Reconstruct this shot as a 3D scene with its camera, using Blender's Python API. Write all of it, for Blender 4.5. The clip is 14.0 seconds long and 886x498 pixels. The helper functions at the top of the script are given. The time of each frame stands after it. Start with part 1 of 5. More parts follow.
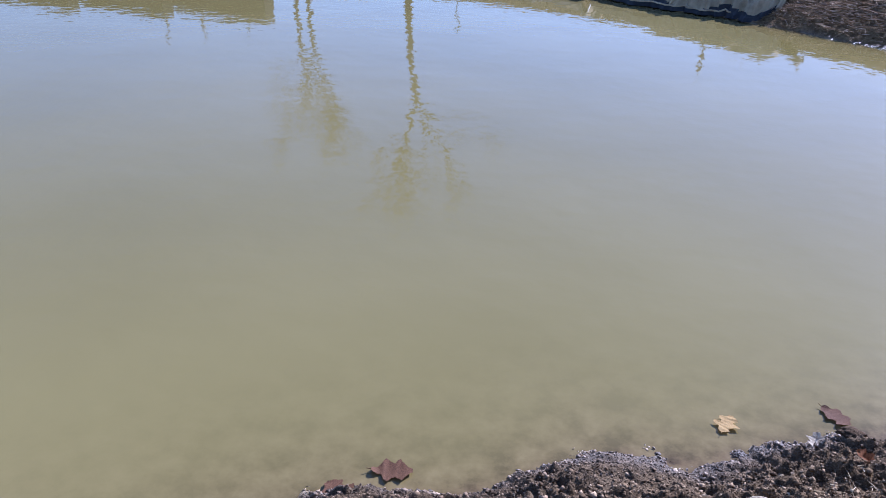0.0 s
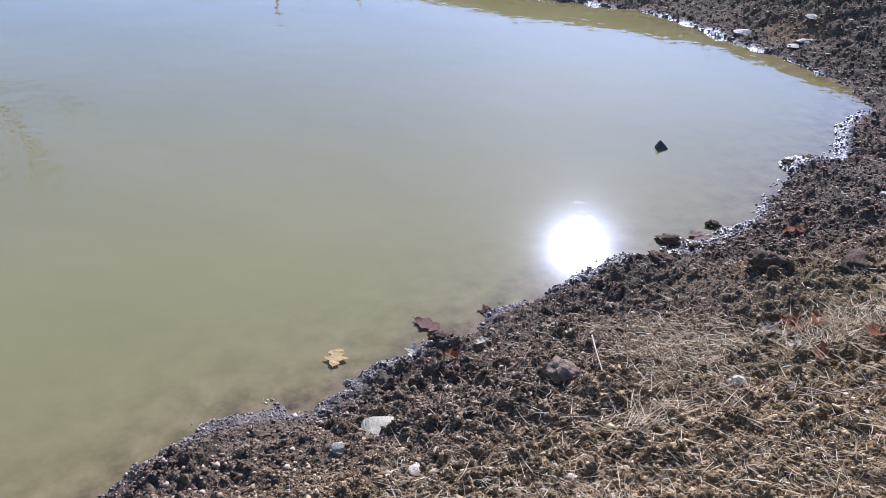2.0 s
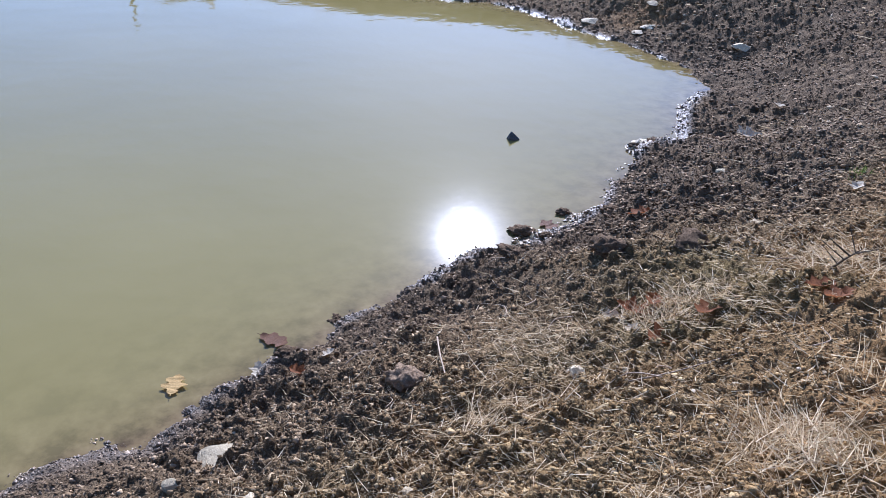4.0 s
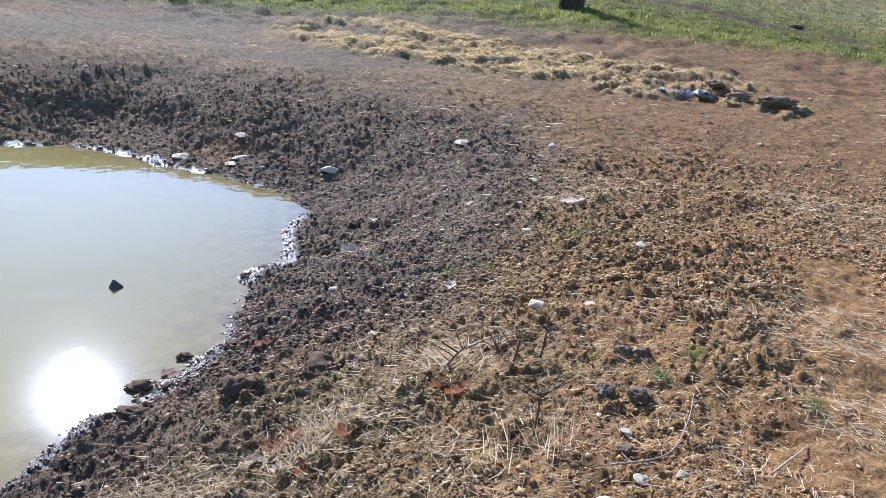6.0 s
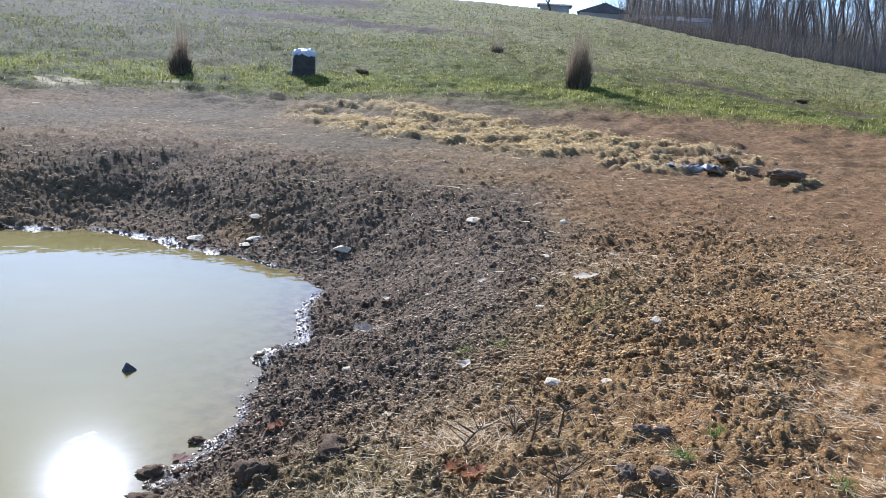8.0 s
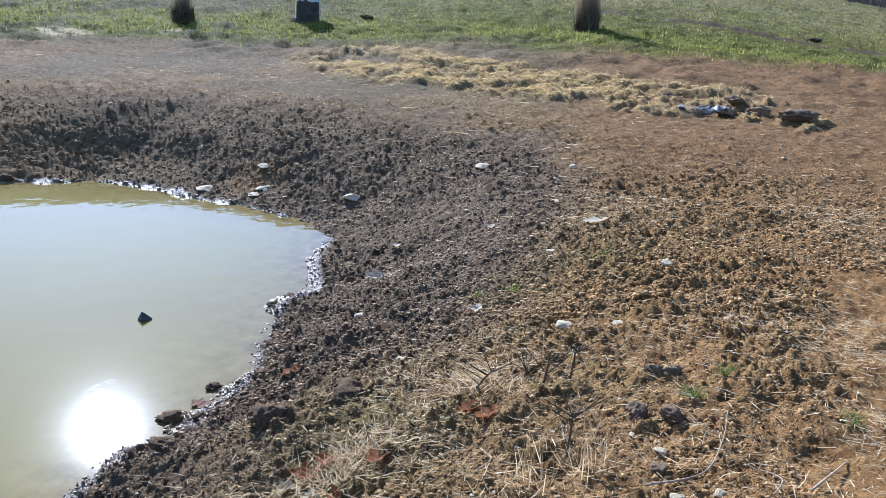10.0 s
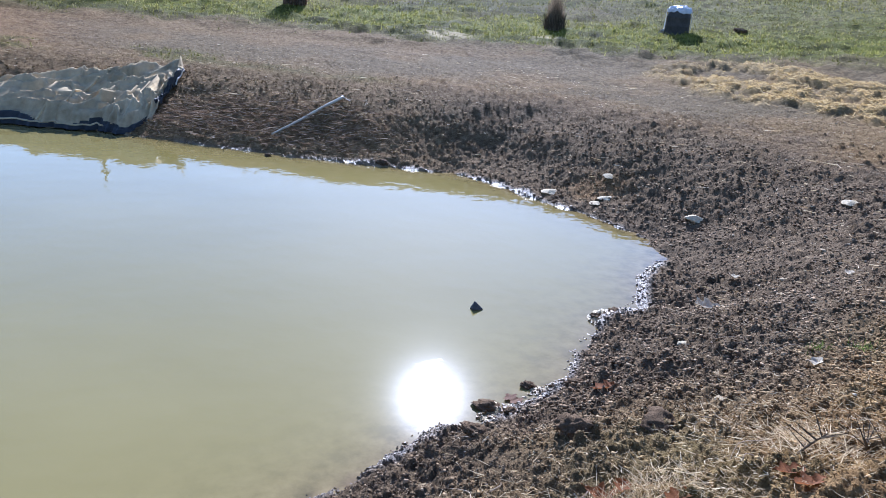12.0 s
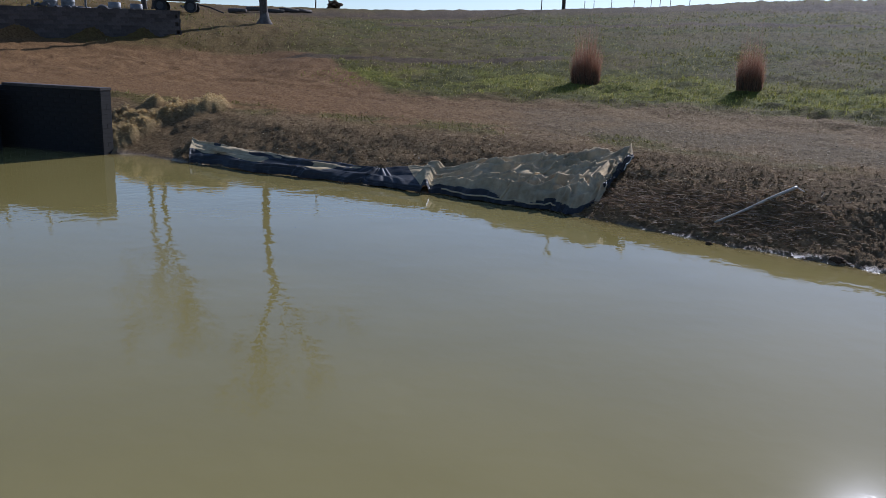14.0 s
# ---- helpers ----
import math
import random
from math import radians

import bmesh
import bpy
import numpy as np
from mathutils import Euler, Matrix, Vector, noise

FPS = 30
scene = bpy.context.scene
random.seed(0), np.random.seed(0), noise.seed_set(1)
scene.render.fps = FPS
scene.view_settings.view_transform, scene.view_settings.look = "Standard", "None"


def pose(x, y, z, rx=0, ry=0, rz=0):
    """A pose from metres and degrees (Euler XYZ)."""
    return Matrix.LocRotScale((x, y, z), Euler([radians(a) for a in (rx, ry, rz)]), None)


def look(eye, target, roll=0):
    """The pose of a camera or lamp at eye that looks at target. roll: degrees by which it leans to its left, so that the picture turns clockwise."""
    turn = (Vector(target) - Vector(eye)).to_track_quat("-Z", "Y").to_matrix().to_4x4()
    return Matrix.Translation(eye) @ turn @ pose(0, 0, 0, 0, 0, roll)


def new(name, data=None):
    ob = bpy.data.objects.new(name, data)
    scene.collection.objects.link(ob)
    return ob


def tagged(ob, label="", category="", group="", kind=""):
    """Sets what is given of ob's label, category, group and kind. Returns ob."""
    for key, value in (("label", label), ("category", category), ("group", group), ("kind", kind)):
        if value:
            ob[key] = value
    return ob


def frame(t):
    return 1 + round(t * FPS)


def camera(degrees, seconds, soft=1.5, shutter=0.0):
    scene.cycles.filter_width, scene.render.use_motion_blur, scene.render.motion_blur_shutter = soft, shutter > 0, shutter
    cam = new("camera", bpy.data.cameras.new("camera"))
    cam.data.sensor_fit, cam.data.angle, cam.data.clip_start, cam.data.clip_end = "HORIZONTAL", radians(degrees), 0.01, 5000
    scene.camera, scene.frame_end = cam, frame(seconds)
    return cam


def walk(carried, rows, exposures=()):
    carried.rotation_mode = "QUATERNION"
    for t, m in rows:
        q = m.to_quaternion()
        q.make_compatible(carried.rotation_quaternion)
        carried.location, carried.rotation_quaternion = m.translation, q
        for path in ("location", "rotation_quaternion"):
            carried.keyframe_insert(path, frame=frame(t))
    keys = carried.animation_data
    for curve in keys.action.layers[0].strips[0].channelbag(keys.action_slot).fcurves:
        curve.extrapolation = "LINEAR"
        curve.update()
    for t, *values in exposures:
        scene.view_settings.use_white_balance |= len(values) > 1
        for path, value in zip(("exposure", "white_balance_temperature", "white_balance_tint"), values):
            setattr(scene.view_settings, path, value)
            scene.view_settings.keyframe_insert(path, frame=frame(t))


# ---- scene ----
cam = camera(57.99, 14.0, soft=0.8)
PATH = [
    (0, look((-0.335, -0.088, 2.097), (-0.652, 1.675, 1.208), 1.11)),
    (0.5, look((-0.335, -0.069, 2.097), (-0.361, 1.709, 1.182), 1.62)),
    (1, look((-0.296, -0.062, 2.101), (-0.117, 1.672, 1.121), 2.38)),
    (1.5, look((-0.221, -0.050, 2.118), (0.225, 1.636, 1.137), 3.85)),
    (2, look((-0.178, -0.045, 2.120), (0.415, 1.601, 1.150), 3.83)),
    (2.2, look((-0.166, -0.042, 2.111), (0.456, 1.595, 1.144), 4.19)),
    (4.3, look((0.111, -0.028, 2.111), (1.067, 1.448, 1.157), 3.66)),
    (4.5, look((0.149, -0.029, 2.117), (1.228, 1.367, 1.176), 4.69)),
    (5, look((0.171, 0.004, 2.117), (1.577, 1.112, 1.226), 5.22)),
    (5.5, look((0.124, 0.024, 2.138), (1.690, 1.021, 1.394), 5.62)),
    (6, look((0.088, 0.018, 2.151), (1.686, 1.052, 1.536), 5.18)),
    (6.5, look((0.097, 0.024, 2.159), (1.703, 1.058, 1.567), 5.14)),
    (7, look((0.096, 0.030, 2.169), (1.711, 1.091, 1.654), 4.71)),
    (7.2, look((0.100, 0.023, 2.165), (1.719, 1.102, 1.701), 4.59)),
    (9.3, look((0.063, 0.024, 2.155), (1.663, 1.144, 1.722), 3.21)),
    (9.5, look((0.063, 0.024, 2.155), (1.660, 1.141, 1.704), 3.21)),
    (10, look((0.071, 0.025, 2.147), (1.650, 1.117, 1.587), 3.01)),
    (10.5, look((0.057, 0.029, 2.145), (1.631, 1.125, 1.578), 3.29)),
    (11, look((0.027, 0.047, 2.150), (1.546, 1.215, 1.575), 4.02)),
    (11.5, look((0.061, 0.053, 2.145), (1.340, 1.469, 1.546), 4.88)),
    (12, look((0.078, 0.023, 2.186), (1.055, 1.664, 1.592), 4.56)),
    (12.5, look((0.095, 0.010, 2.215), (0.902, 1.773, 1.723), 3.48)),
    (13, look((0.096, 0.018, 2.228), (0.739, 1.858, 1.779), 2.18)),
    (13.5, look((0.043, 0.028, 2.226), (0.432, 1.939, 1.782), 2.94)),
    (14, look((-0.035, 0.014, 2.238), (-0.051, 1.960, 1.779), 2.17)),
]
EXPOSURES = [(0.0, 0.90, 4850, 30), (1.0, 0.86, 4820, 28), (2.0, 0.94, 4850, 25), (4.5, 0.92, 4950, 21), (5.0, 1.18, 4950, 20), (7.0, 1.28, 5000, 18), (9.5, 1.02, 4980, 15), (10.5, 1.26, 4950, 14), (11.5, 1.1, 4930, 16), (12.0, 1.14, 4950, 19),
             (12.5, 0.90, 5000, 18), (13.0, 0.60, 4950, 18), (13.5, 0.18, 5050, 18), (14.0, 0.04, 5300, 19)]
walk(cam, PATH, EXPOSURES)

# ---- light ----
SUN_AZ, SUN_EL = 30.7, 27.9          # degrees clockwise from +y, and above the horizon
world = bpy.data.worlds.new("sky")
scene.world = world
world.use_nodes = True
sky = world.node_tree.nodes.new("ShaderNodeTexSky")
sky.sky_type, sky.sun_disc = "NISHITA", False
sky.sun_elevation, sky.sun_rotation = radians(SUN_EL), radians(SUN_AZ)
sky.air_density, sky.dust_density, sky.ozone_density = 1.0, 0.3, 2.4
world.node_tree.links.new(sky.outputs[0], world.node_tree.nodes["Background"].inputs[0])
world.node_tree.nodes["Background"].inputs[1].default_value = 0.088
sun_data = bpy.data.lights.new("sun", "SUN")
sun_data.energy, sun_data.angle, sun_data.color = 5.0, radians(0.53), (1.0, 0.95, 0.87)
sun = new("sun", sun_data)
to_sun = Vector((math.sin(radians(SUN_AZ)) * math.cos(radians(SUN_EL)), math.cos(radians(SUN_AZ)) * math.cos(radians(SUN_EL)), math.sin(radians(SUN_EL))))
sun.matrix_world = look(to_sun * 50, (0, 0, 0))


# ---- noise on arrays ----
def lattice(ix, iy, seed):
    h = (ix.astype(np.int64) * 374761393 + iy.astype(np.int64) * 668265263 + seed * 1442695041) & 0x7FFFFFFF
    h = ((h ^ (h >> 13)) * 1274126177) & 0x7FFFFFFF
    return ((h ^ (h >> 16)) & 0xFFFF) / 65535.0


def vnoise(x, y, seed=0):
    """Smooth noise from 0 to 1 with features one unit wide."""
    ix, iy = np.floor(x), np.floor(y)
    fx, fy = x - ix, y - iy
    fx, fy = fx * fx * (3 - 2 * fx), fy * fy * (3 - 2 * fy)
    a, b = lattice(ix, iy, seed), lattice(ix + 1, iy, seed)
    c, d = lattice(ix, iy + 1, seed), lattice(ix + 1, iy + 1, seed)
    return (a * (1 - fx) + b * fx) * (1 - fy) + (c * (1 - fx) + d * fx) * fy


def fbm(x, y, octaves=4, seed=0):
    total, amp, norm = 0.0, 1.0, 0.0
    for k in range(octaves):
        total = total + amp * vnoise(x * 2 ** k + 17.3 * k, y * 2 ** k - 9.1 * k, seed + k)
        norm, amp = norm + amp, amp * 0.5
    return total / norm


def cells(x, y, seed=0):
    """Rounded crumbs one unit apart: how high each place lies on its crumb, 0 to 1."""
    ix, iy = np.floor(x), np.floor(y)
    best, tall = np.full(x.shape, 9.0), np.zeros(x.shape)
    for ox in (-1, 0, 1):
        for oy in (-1, 0, 1):
            cx, cy = ix + ox, iy + oy
            size = 0.35 + 0.45 * lattice(cx, cy, seed + 2)
            d = np.hypot(cx + lattice(cx, cy, seed) - x, cy + lattice(cx, cy, seed + 1) - y) / size
            here = d < best
            best, tall = np.where(here, d, best), np.where(here, size * lattice(cx, cy, seed + 3) ** 1.3, tall)
    return np.sqrt(np.maximum(0, 1 - best * best)) * tall


def step(a, b, v):
    t = np.clip((v - a) / (b - a), 0, 1)
    return t * t * (3 - 2 * t)


# ---- the lie of the land ----
SHORE = [(-1.07, 2.0), (-0.6, 2.16), (-0.19, 2.44), (0.2, 2.49), (0.75, 2.74), (1.34, 2.93), (1.88, 3.18), (2.67, 3.34), (3.0, 3.43), (3.6, 3.86),
         (3.95, 4.2), (4.38, 4.31), (5.07, 4.87), (5.56, 5.33), (5.88, 5.8), (5.9, 6.5), (5.66, 7.7), (5.55, 8.83), (4.26, 9.83), (3.47, 10.44),
         (2.66, 11.28), (1.74, 12.26), (-1.35, 14.24), (-5.36, 16.25), (-6.62, 17.1), (-7.6, 17.21), (-10.23, 18.1), (-10.09, 17.31), (-12.72, 18.2), (-12.54, 17.41), (-15.2, 18.3), (-15.4, 13.0), (-13.6, 6.0),
         (-10.5, 2.3), (-7.0, 0.7), (-4.0, 0.6), (-2.4, 1.15), (-1.6, 1.7)]


def shore_distance(x, y):
    """Metres from the water's edge, above zero on land."""
    best, inside = np.full(x.shape, 1e9), np.zeros(x.shape, bool)
    for (ax, ay), (bx, by) in zip(SHORE, SHORE[1:] + SHORE[:1]):
        ex, ey = bx - ax, by - ay
        t = np.clip(((x - ax) * ex + (y - ay) * ey) / (ex * ex + ey * ey), 0, 1)
        best = np.minimum(best, (x - ax - t * ex) ** 2 + (y - ay - t * ey) ** 2)
        inside ^= ((ay > y) != (by > y)) & (x < (bx - ax) * (y - ay) / (by - ay + 1e-12) + ax)
    return np.where(inside, -1, 1) * np.sqrt(best)


RISE_AZ = [-180, -60, -25, 0, 18, 45, 58, 66, 72, 77, 83, 100, 180]
RISE = [0.0, 0.03, 0.051, 0.059, 0.072, 0.078, 0.073, 0.057, 0.037, 0.02, 0.0, -0.01, 0.0]
CREST = 75.0


def near_line(x, y, line, wide):
    best = np.full(x.shape, 1e9)
    for (ax, ay), (bx, by) in zip(line, line[1:]):
        ex, ey = bx - ax, by - ay
        t = np.clip(((x - ax) * ex + (y - ay) * ey) / (ex * ex + ey * ey), 0, 1)
        best = np.minimum(best, np.hypot(x - ax - t * ex, y - ay - t * ey))
    return step(wide, wide * 0.3, best)


MUD_LUMPS = [
    (2.45, 3.37, 0.246), (2.48, 3.18, 0.140), (2.04, 2.88, 0.176), (3.96, 4.23, 0.164), (3.04, 3.32, 0.180), (3.08, 2.86, 0.122),
    (2.29, 2.45, 0.292), (2.59, 2.26, 0.267), (2.81, 3.48, 0.159), (4.13, 4.22, 0.264), (1.33, 3.01, 0.050), (1.12, 2.93, 0.075),
    (0.69, 2.74, 0.060), (1.25, 3.05, 0.055), (0.82, 2.66, 0.147), (1.35, 3.06, 0.051), (1.14, 2.95, 0.066), (4.69, 9.55, 0.229),
    (3.40, 10.39, 0.267),
]
SAND = [(4.71, 0.49), (3.89, 0.29), (3.19, 0.13), (2.58, 0.10)]
HAY_MATS = [
    ([(12.9, 11.0), (12.3, 9.2), (12.5, 7.4), (12.6, 5.8), (12.2, 4.3)], 2.1, 0.15),
    ([(-7.75, 18.0), (-7.6, 18.9), (-7.0, 19.6), (-6.4, 19.9)], 0.95, 0.30),
    ([(11.6, 3.2), (11.2, 2.5), (10.8, 2.0)], 0.6, 0.10),
]


def hay_humps(x, y, line, wide):
    """How thickly matted dead grass lies round a line, 0 to 1."""
    near = near_line(x, y, line, wide)
    clumps = 0.55 * fbm(x * 1.5, y * 1.5, 3, 231) + 0.45 * fbm(x * 5, y * 5, 3, 232)
    return step(0.0, 0.5, near) * step(0.43, 0.60, clumps) * (0.4 + 0.6 * fbm(x * 9, y * 9, 2, 234))


def smooth_land(x, y):
    """Height of the ground without its fine roughness, and the distance from the water's edge."""
    d = shore_distance(x, y)
    r, az = np.hypot(x, y), np.degrees(np.arctan2(x, y))
    dw = d + (fbm(x * 1.6, y * 1.6, 3, 5) - 0.5) * 0.22 * step(9.0, 4.0, np.abs(d))
    inland = np.interp(az, [-45, -29.4, -24.2, -19.2, -12, -8], [6.5, 4.8, 3.7, 2.6, 1.2, 0.0]) * step(18, 24, r)
    de = np.minimum(d, 400.0) + inland - np.maximum(0, r - CREST)
    foot = np.maximum(dw, 0) * (1 - step(0.35, 1.4, dw)) * step(24, 36, az) * step(74, 60, az) * step(5.0, 7.0, r)
    low, high = 0.37 * dw - 0.17 * foot, 0.70 + 0.055 * de
    k = 0.10
    mix = np.clip(0.5 + 0.5 * (high - low) / (k * 2), 0, 1)
    bank = high * (1 - mix) + low * mix - k * 2 * mix * (1 - mix)
    bed = np.maximum(-1.3, 0.13 * dw + 0.06 * np.minimum(0, dw + 0.8) - 0.012)
    z = np.where(dw > 0, bank, bed)
    yardward = step(-8, -16, az) * step(-70, -45, az)
    bench = 23.0 * step(21, 32, de) + np.maximum(0, de - 30.0)
    z = z + np.interp(az, RISE_AZ, RISE) * (np.maximum(0, de - 7.0) * (1 - yardward) + bench * yardward)
    z = z + (fbm(x * 0.07, y * 0.07, 3, 11) - 0.5) * 0.5 * step(14, 50, d)
    along = (x + 21.6) * 0.7993 + (y - 38.3) * 0.6009
    behind = -(x + 21.6) * 0.6009 + (y - 38.3) * 0.7993
    yard = step(0.12, 0.35, behind) * step(14, 8, behind) * step(-14, -8, along) * step(8.5, 8.2, along)
    z = z + np.maximum(0, 4.02 - z) * yard
    return z, dw


def land(x, y):
    """Height of the ground with its clods, and the distance from the water's edge."""
    z, d = smooth_land(x, y)
    r = np.hypot(x, y)
    soil = step(-0.30, 0.12, d) * step(10.0, 7.0, d)
    bank = step(-0.15, 0.25, d) * step(5.0, 2.6, d)
    near = step(9, 4.5, r)
    sand = near_line(x, y, SAND, 0.36)
    edge = step(-0.5, -0.1, d) * step(0.5, 0.15, d)
    z = z + edge * (0.035 * (fbm(x * 5, y * 5, 3, 23) - 0.5) * 2 - 0.006)
    lots = (0.35 + 0.65 * step(0.34, 0.62, fbm(x * 1.9, y * 1.9, 3, 29))) * (0.42 + 0.58 * bank) * (1 - 0.75 * sand)
    z = z + soil * lots * (0.022 * cells(x * 7, y * 7, 26) + 0.050 * cells(x * 15, y * 15, 25) + 0.046 * cells(x * 29, y * 29, 28) + 0.022 * near * cells(x * 57, y * 57, 30))
    z = z + bank * ((0.045 - 0.022 * step(6, 9, r)) * (fbm(x * 3.1, y * 3.1, 3, 3) - 0.5) * 2 - 0.022 * np.abs(fbm(x * 9, y * 9, 3, 21) - 0.5) * 2)
    z = z + soil * 0.012 * (vnoise(x * 23, y * 23, 8) - 0.5)
    for cx, cy, size in MUD_LUMPS:
        if size > 0.12 and cy < 5:
            away = np.hypot(x - cx, y - cy) / size
            on = away < 2.5
            z[on] += 0.20 * size * np.exp(-(away[on] / 0.75) ** 2) * (0.5 + 1.2 * cells(x[on] * 21, y[on] * 21, 33))
    for line, wide, tall in HAY_MATS:
        on = near_line(x, y, line, wide) > 0
        z[on] += tall * hay_humps(x[on], y[on], line, wide)
    track = step(2.5, 3.5, d) * step(9.0, 6.0, d)
    z = z + track * (0.03 * (fbm(x * 2.5, y * 2.5, 3, 41) - 0.5) * 2 + 0.015 * (vnoise(x * 7, y * 7, 42) - 0.5))
    field = step(6.0, 9.0, d) * step(150, 60, r)
    z = z + field * (0.10 * (fbm(x * 1.2, y * 1.2, 3, 51) - 0.5) * 2 + 0.08 * (vnoise(x * 3.1, y * 3.1, 52) - 0.5) + 0.05 * (vnoise(x * 6, y * 6, 53) - 0.5))
    return z, d


def ground_at(x, y):
    z, _ = land(np.array([float(x)]), np.array([float(y)]))
    return float(z[0])


# ---- materials ----
def material(name, roughness=0.8, specular=0.3):
    m = bpy.data.materials.new(name)
    m.use_nodes = True
    b = m.node_tree.nodes["Principled BSDF"]
    b.inputs["Roughness"].default_value, b.inputs["Specular IOR Level"].default_value = roughness, specular
    return m, m.node_tree, b


def node(nt, kind, **sets):
    n = nt.nodes.new("ShaderNode" + kind)
    for key, value in sets.items():
        key = key.replace("_", " ")
        if isinstance(value, bpy.types.NodeSocket):
            nt.links.new(value, n.inputs[key])
        else:
            n.inputs[key].default_value = value
    return n


def coords(nt):
    return nt.nodes.new("ShaderNodeTexCoord").outputs["Object"]


def noise_tex(nt, scale, detail=4.0, rough=0.6, vector=None):
    n = node(nt, "TexNoise", Scale=scale, Detail=detail, Roughness=rough)
    nt.links.new(vector if vector else coords(nt), n.inputs["Vector"])
    return n.outputs["Fac"]


def ramp(nt, fac, stops):
    n = nt.nodes.new("ShaderNodeValToRGB")
    nt.links.new(fac, n.inputs[0])
    e = n.color_ramp.elements
    while len(e) < len(stops):
        e.new(0.5)
    for el, (pos, col) in zip(e, stops):
        el.position, el.color = pos, (*col, 1) if len(col) == 3 else col
    return n.outputs[0]


def mix_rgb(nt, fac, a, b, mode="MIX"):
    n = nt.nodes.new("ShaderNodeMix")
    n.data_type, n.blend_type = "RGBA", mode
    for sock, value in ((n.inputs[0], fac), (n.inputs[6], a), (n.inputs[7], b)):
        if isinstance(value, bpy.types.NodeSocket):
            nt.links.new(value, sock)
        elif isinstance(value, tuple):
            sock.default_value = (*value, 1)
        else:
            sock.default_value = value
    return n.outputs[2]


def maths(nt, op, a, b=0.0, clamp=False):
    n = nt.nodes.new("ShaderNodeMath")
    n.operation, n.use_clamp = op, clamp
    for sock, value in ((n.inputs[0], a), (n.inputs[1], b)):
        if isinstance(value, bpy.types.NodeSocket):
            nt.links.new(value, sock)
        else:
            sock.default_value = value
    return n.outputs[0]


def bump(nt, b, height, strength=0.5, distance=0.01):
    n = node(nt, "Bump", Strength=strength, Distance=distance, Height=height)
    nt.links.new(n.outputs[0], b.inputs["Normal"])


def plain(name, dark, light, scale=30.0, roughness=0.8, relief=0.4, distance=0.004, specular=0.3, metallic=0.0, vary=0.5):
    """A surface of two tones with blotches, fine grain and relief; each object a little different."""
    m, nt, b = material(name, roughness, specular)
    big, fine = noise_tex(nt, scale * 0.25, 3), noise_tex(nt, scale, 6, 0.7)
    fac = maths(nt, "ADD", maths(nt, "MULTIPLY", big, 0.5), maths(nt, "MULTIPLY", fine, 0.5))
    col = ramp(nt, fac, [(0.3, dark), (0.68, light)])
    info = nt.nodes.new("ShaderNodeObjectInfo")
    value = maths(nt, "ADD", maths(nt, "MULTIPLY", info.outputs["Random"], vary), 1 - vary / 2)
    hsv = node(nt, "HueSaturation", Value=value, Color=col)
    nt.links.new(hsv.outputs[0], b.inputs["Base Color"])
    b.inputs["Metallic"].default_value = metallic
    bump(nt, b, fine, relief, distance)
    return m


def attr(nt, name):
    n = nt.nodes.new("ShaderNodeAttribute")
    n.attribute_name = name
    return n.outputs["Fac"]


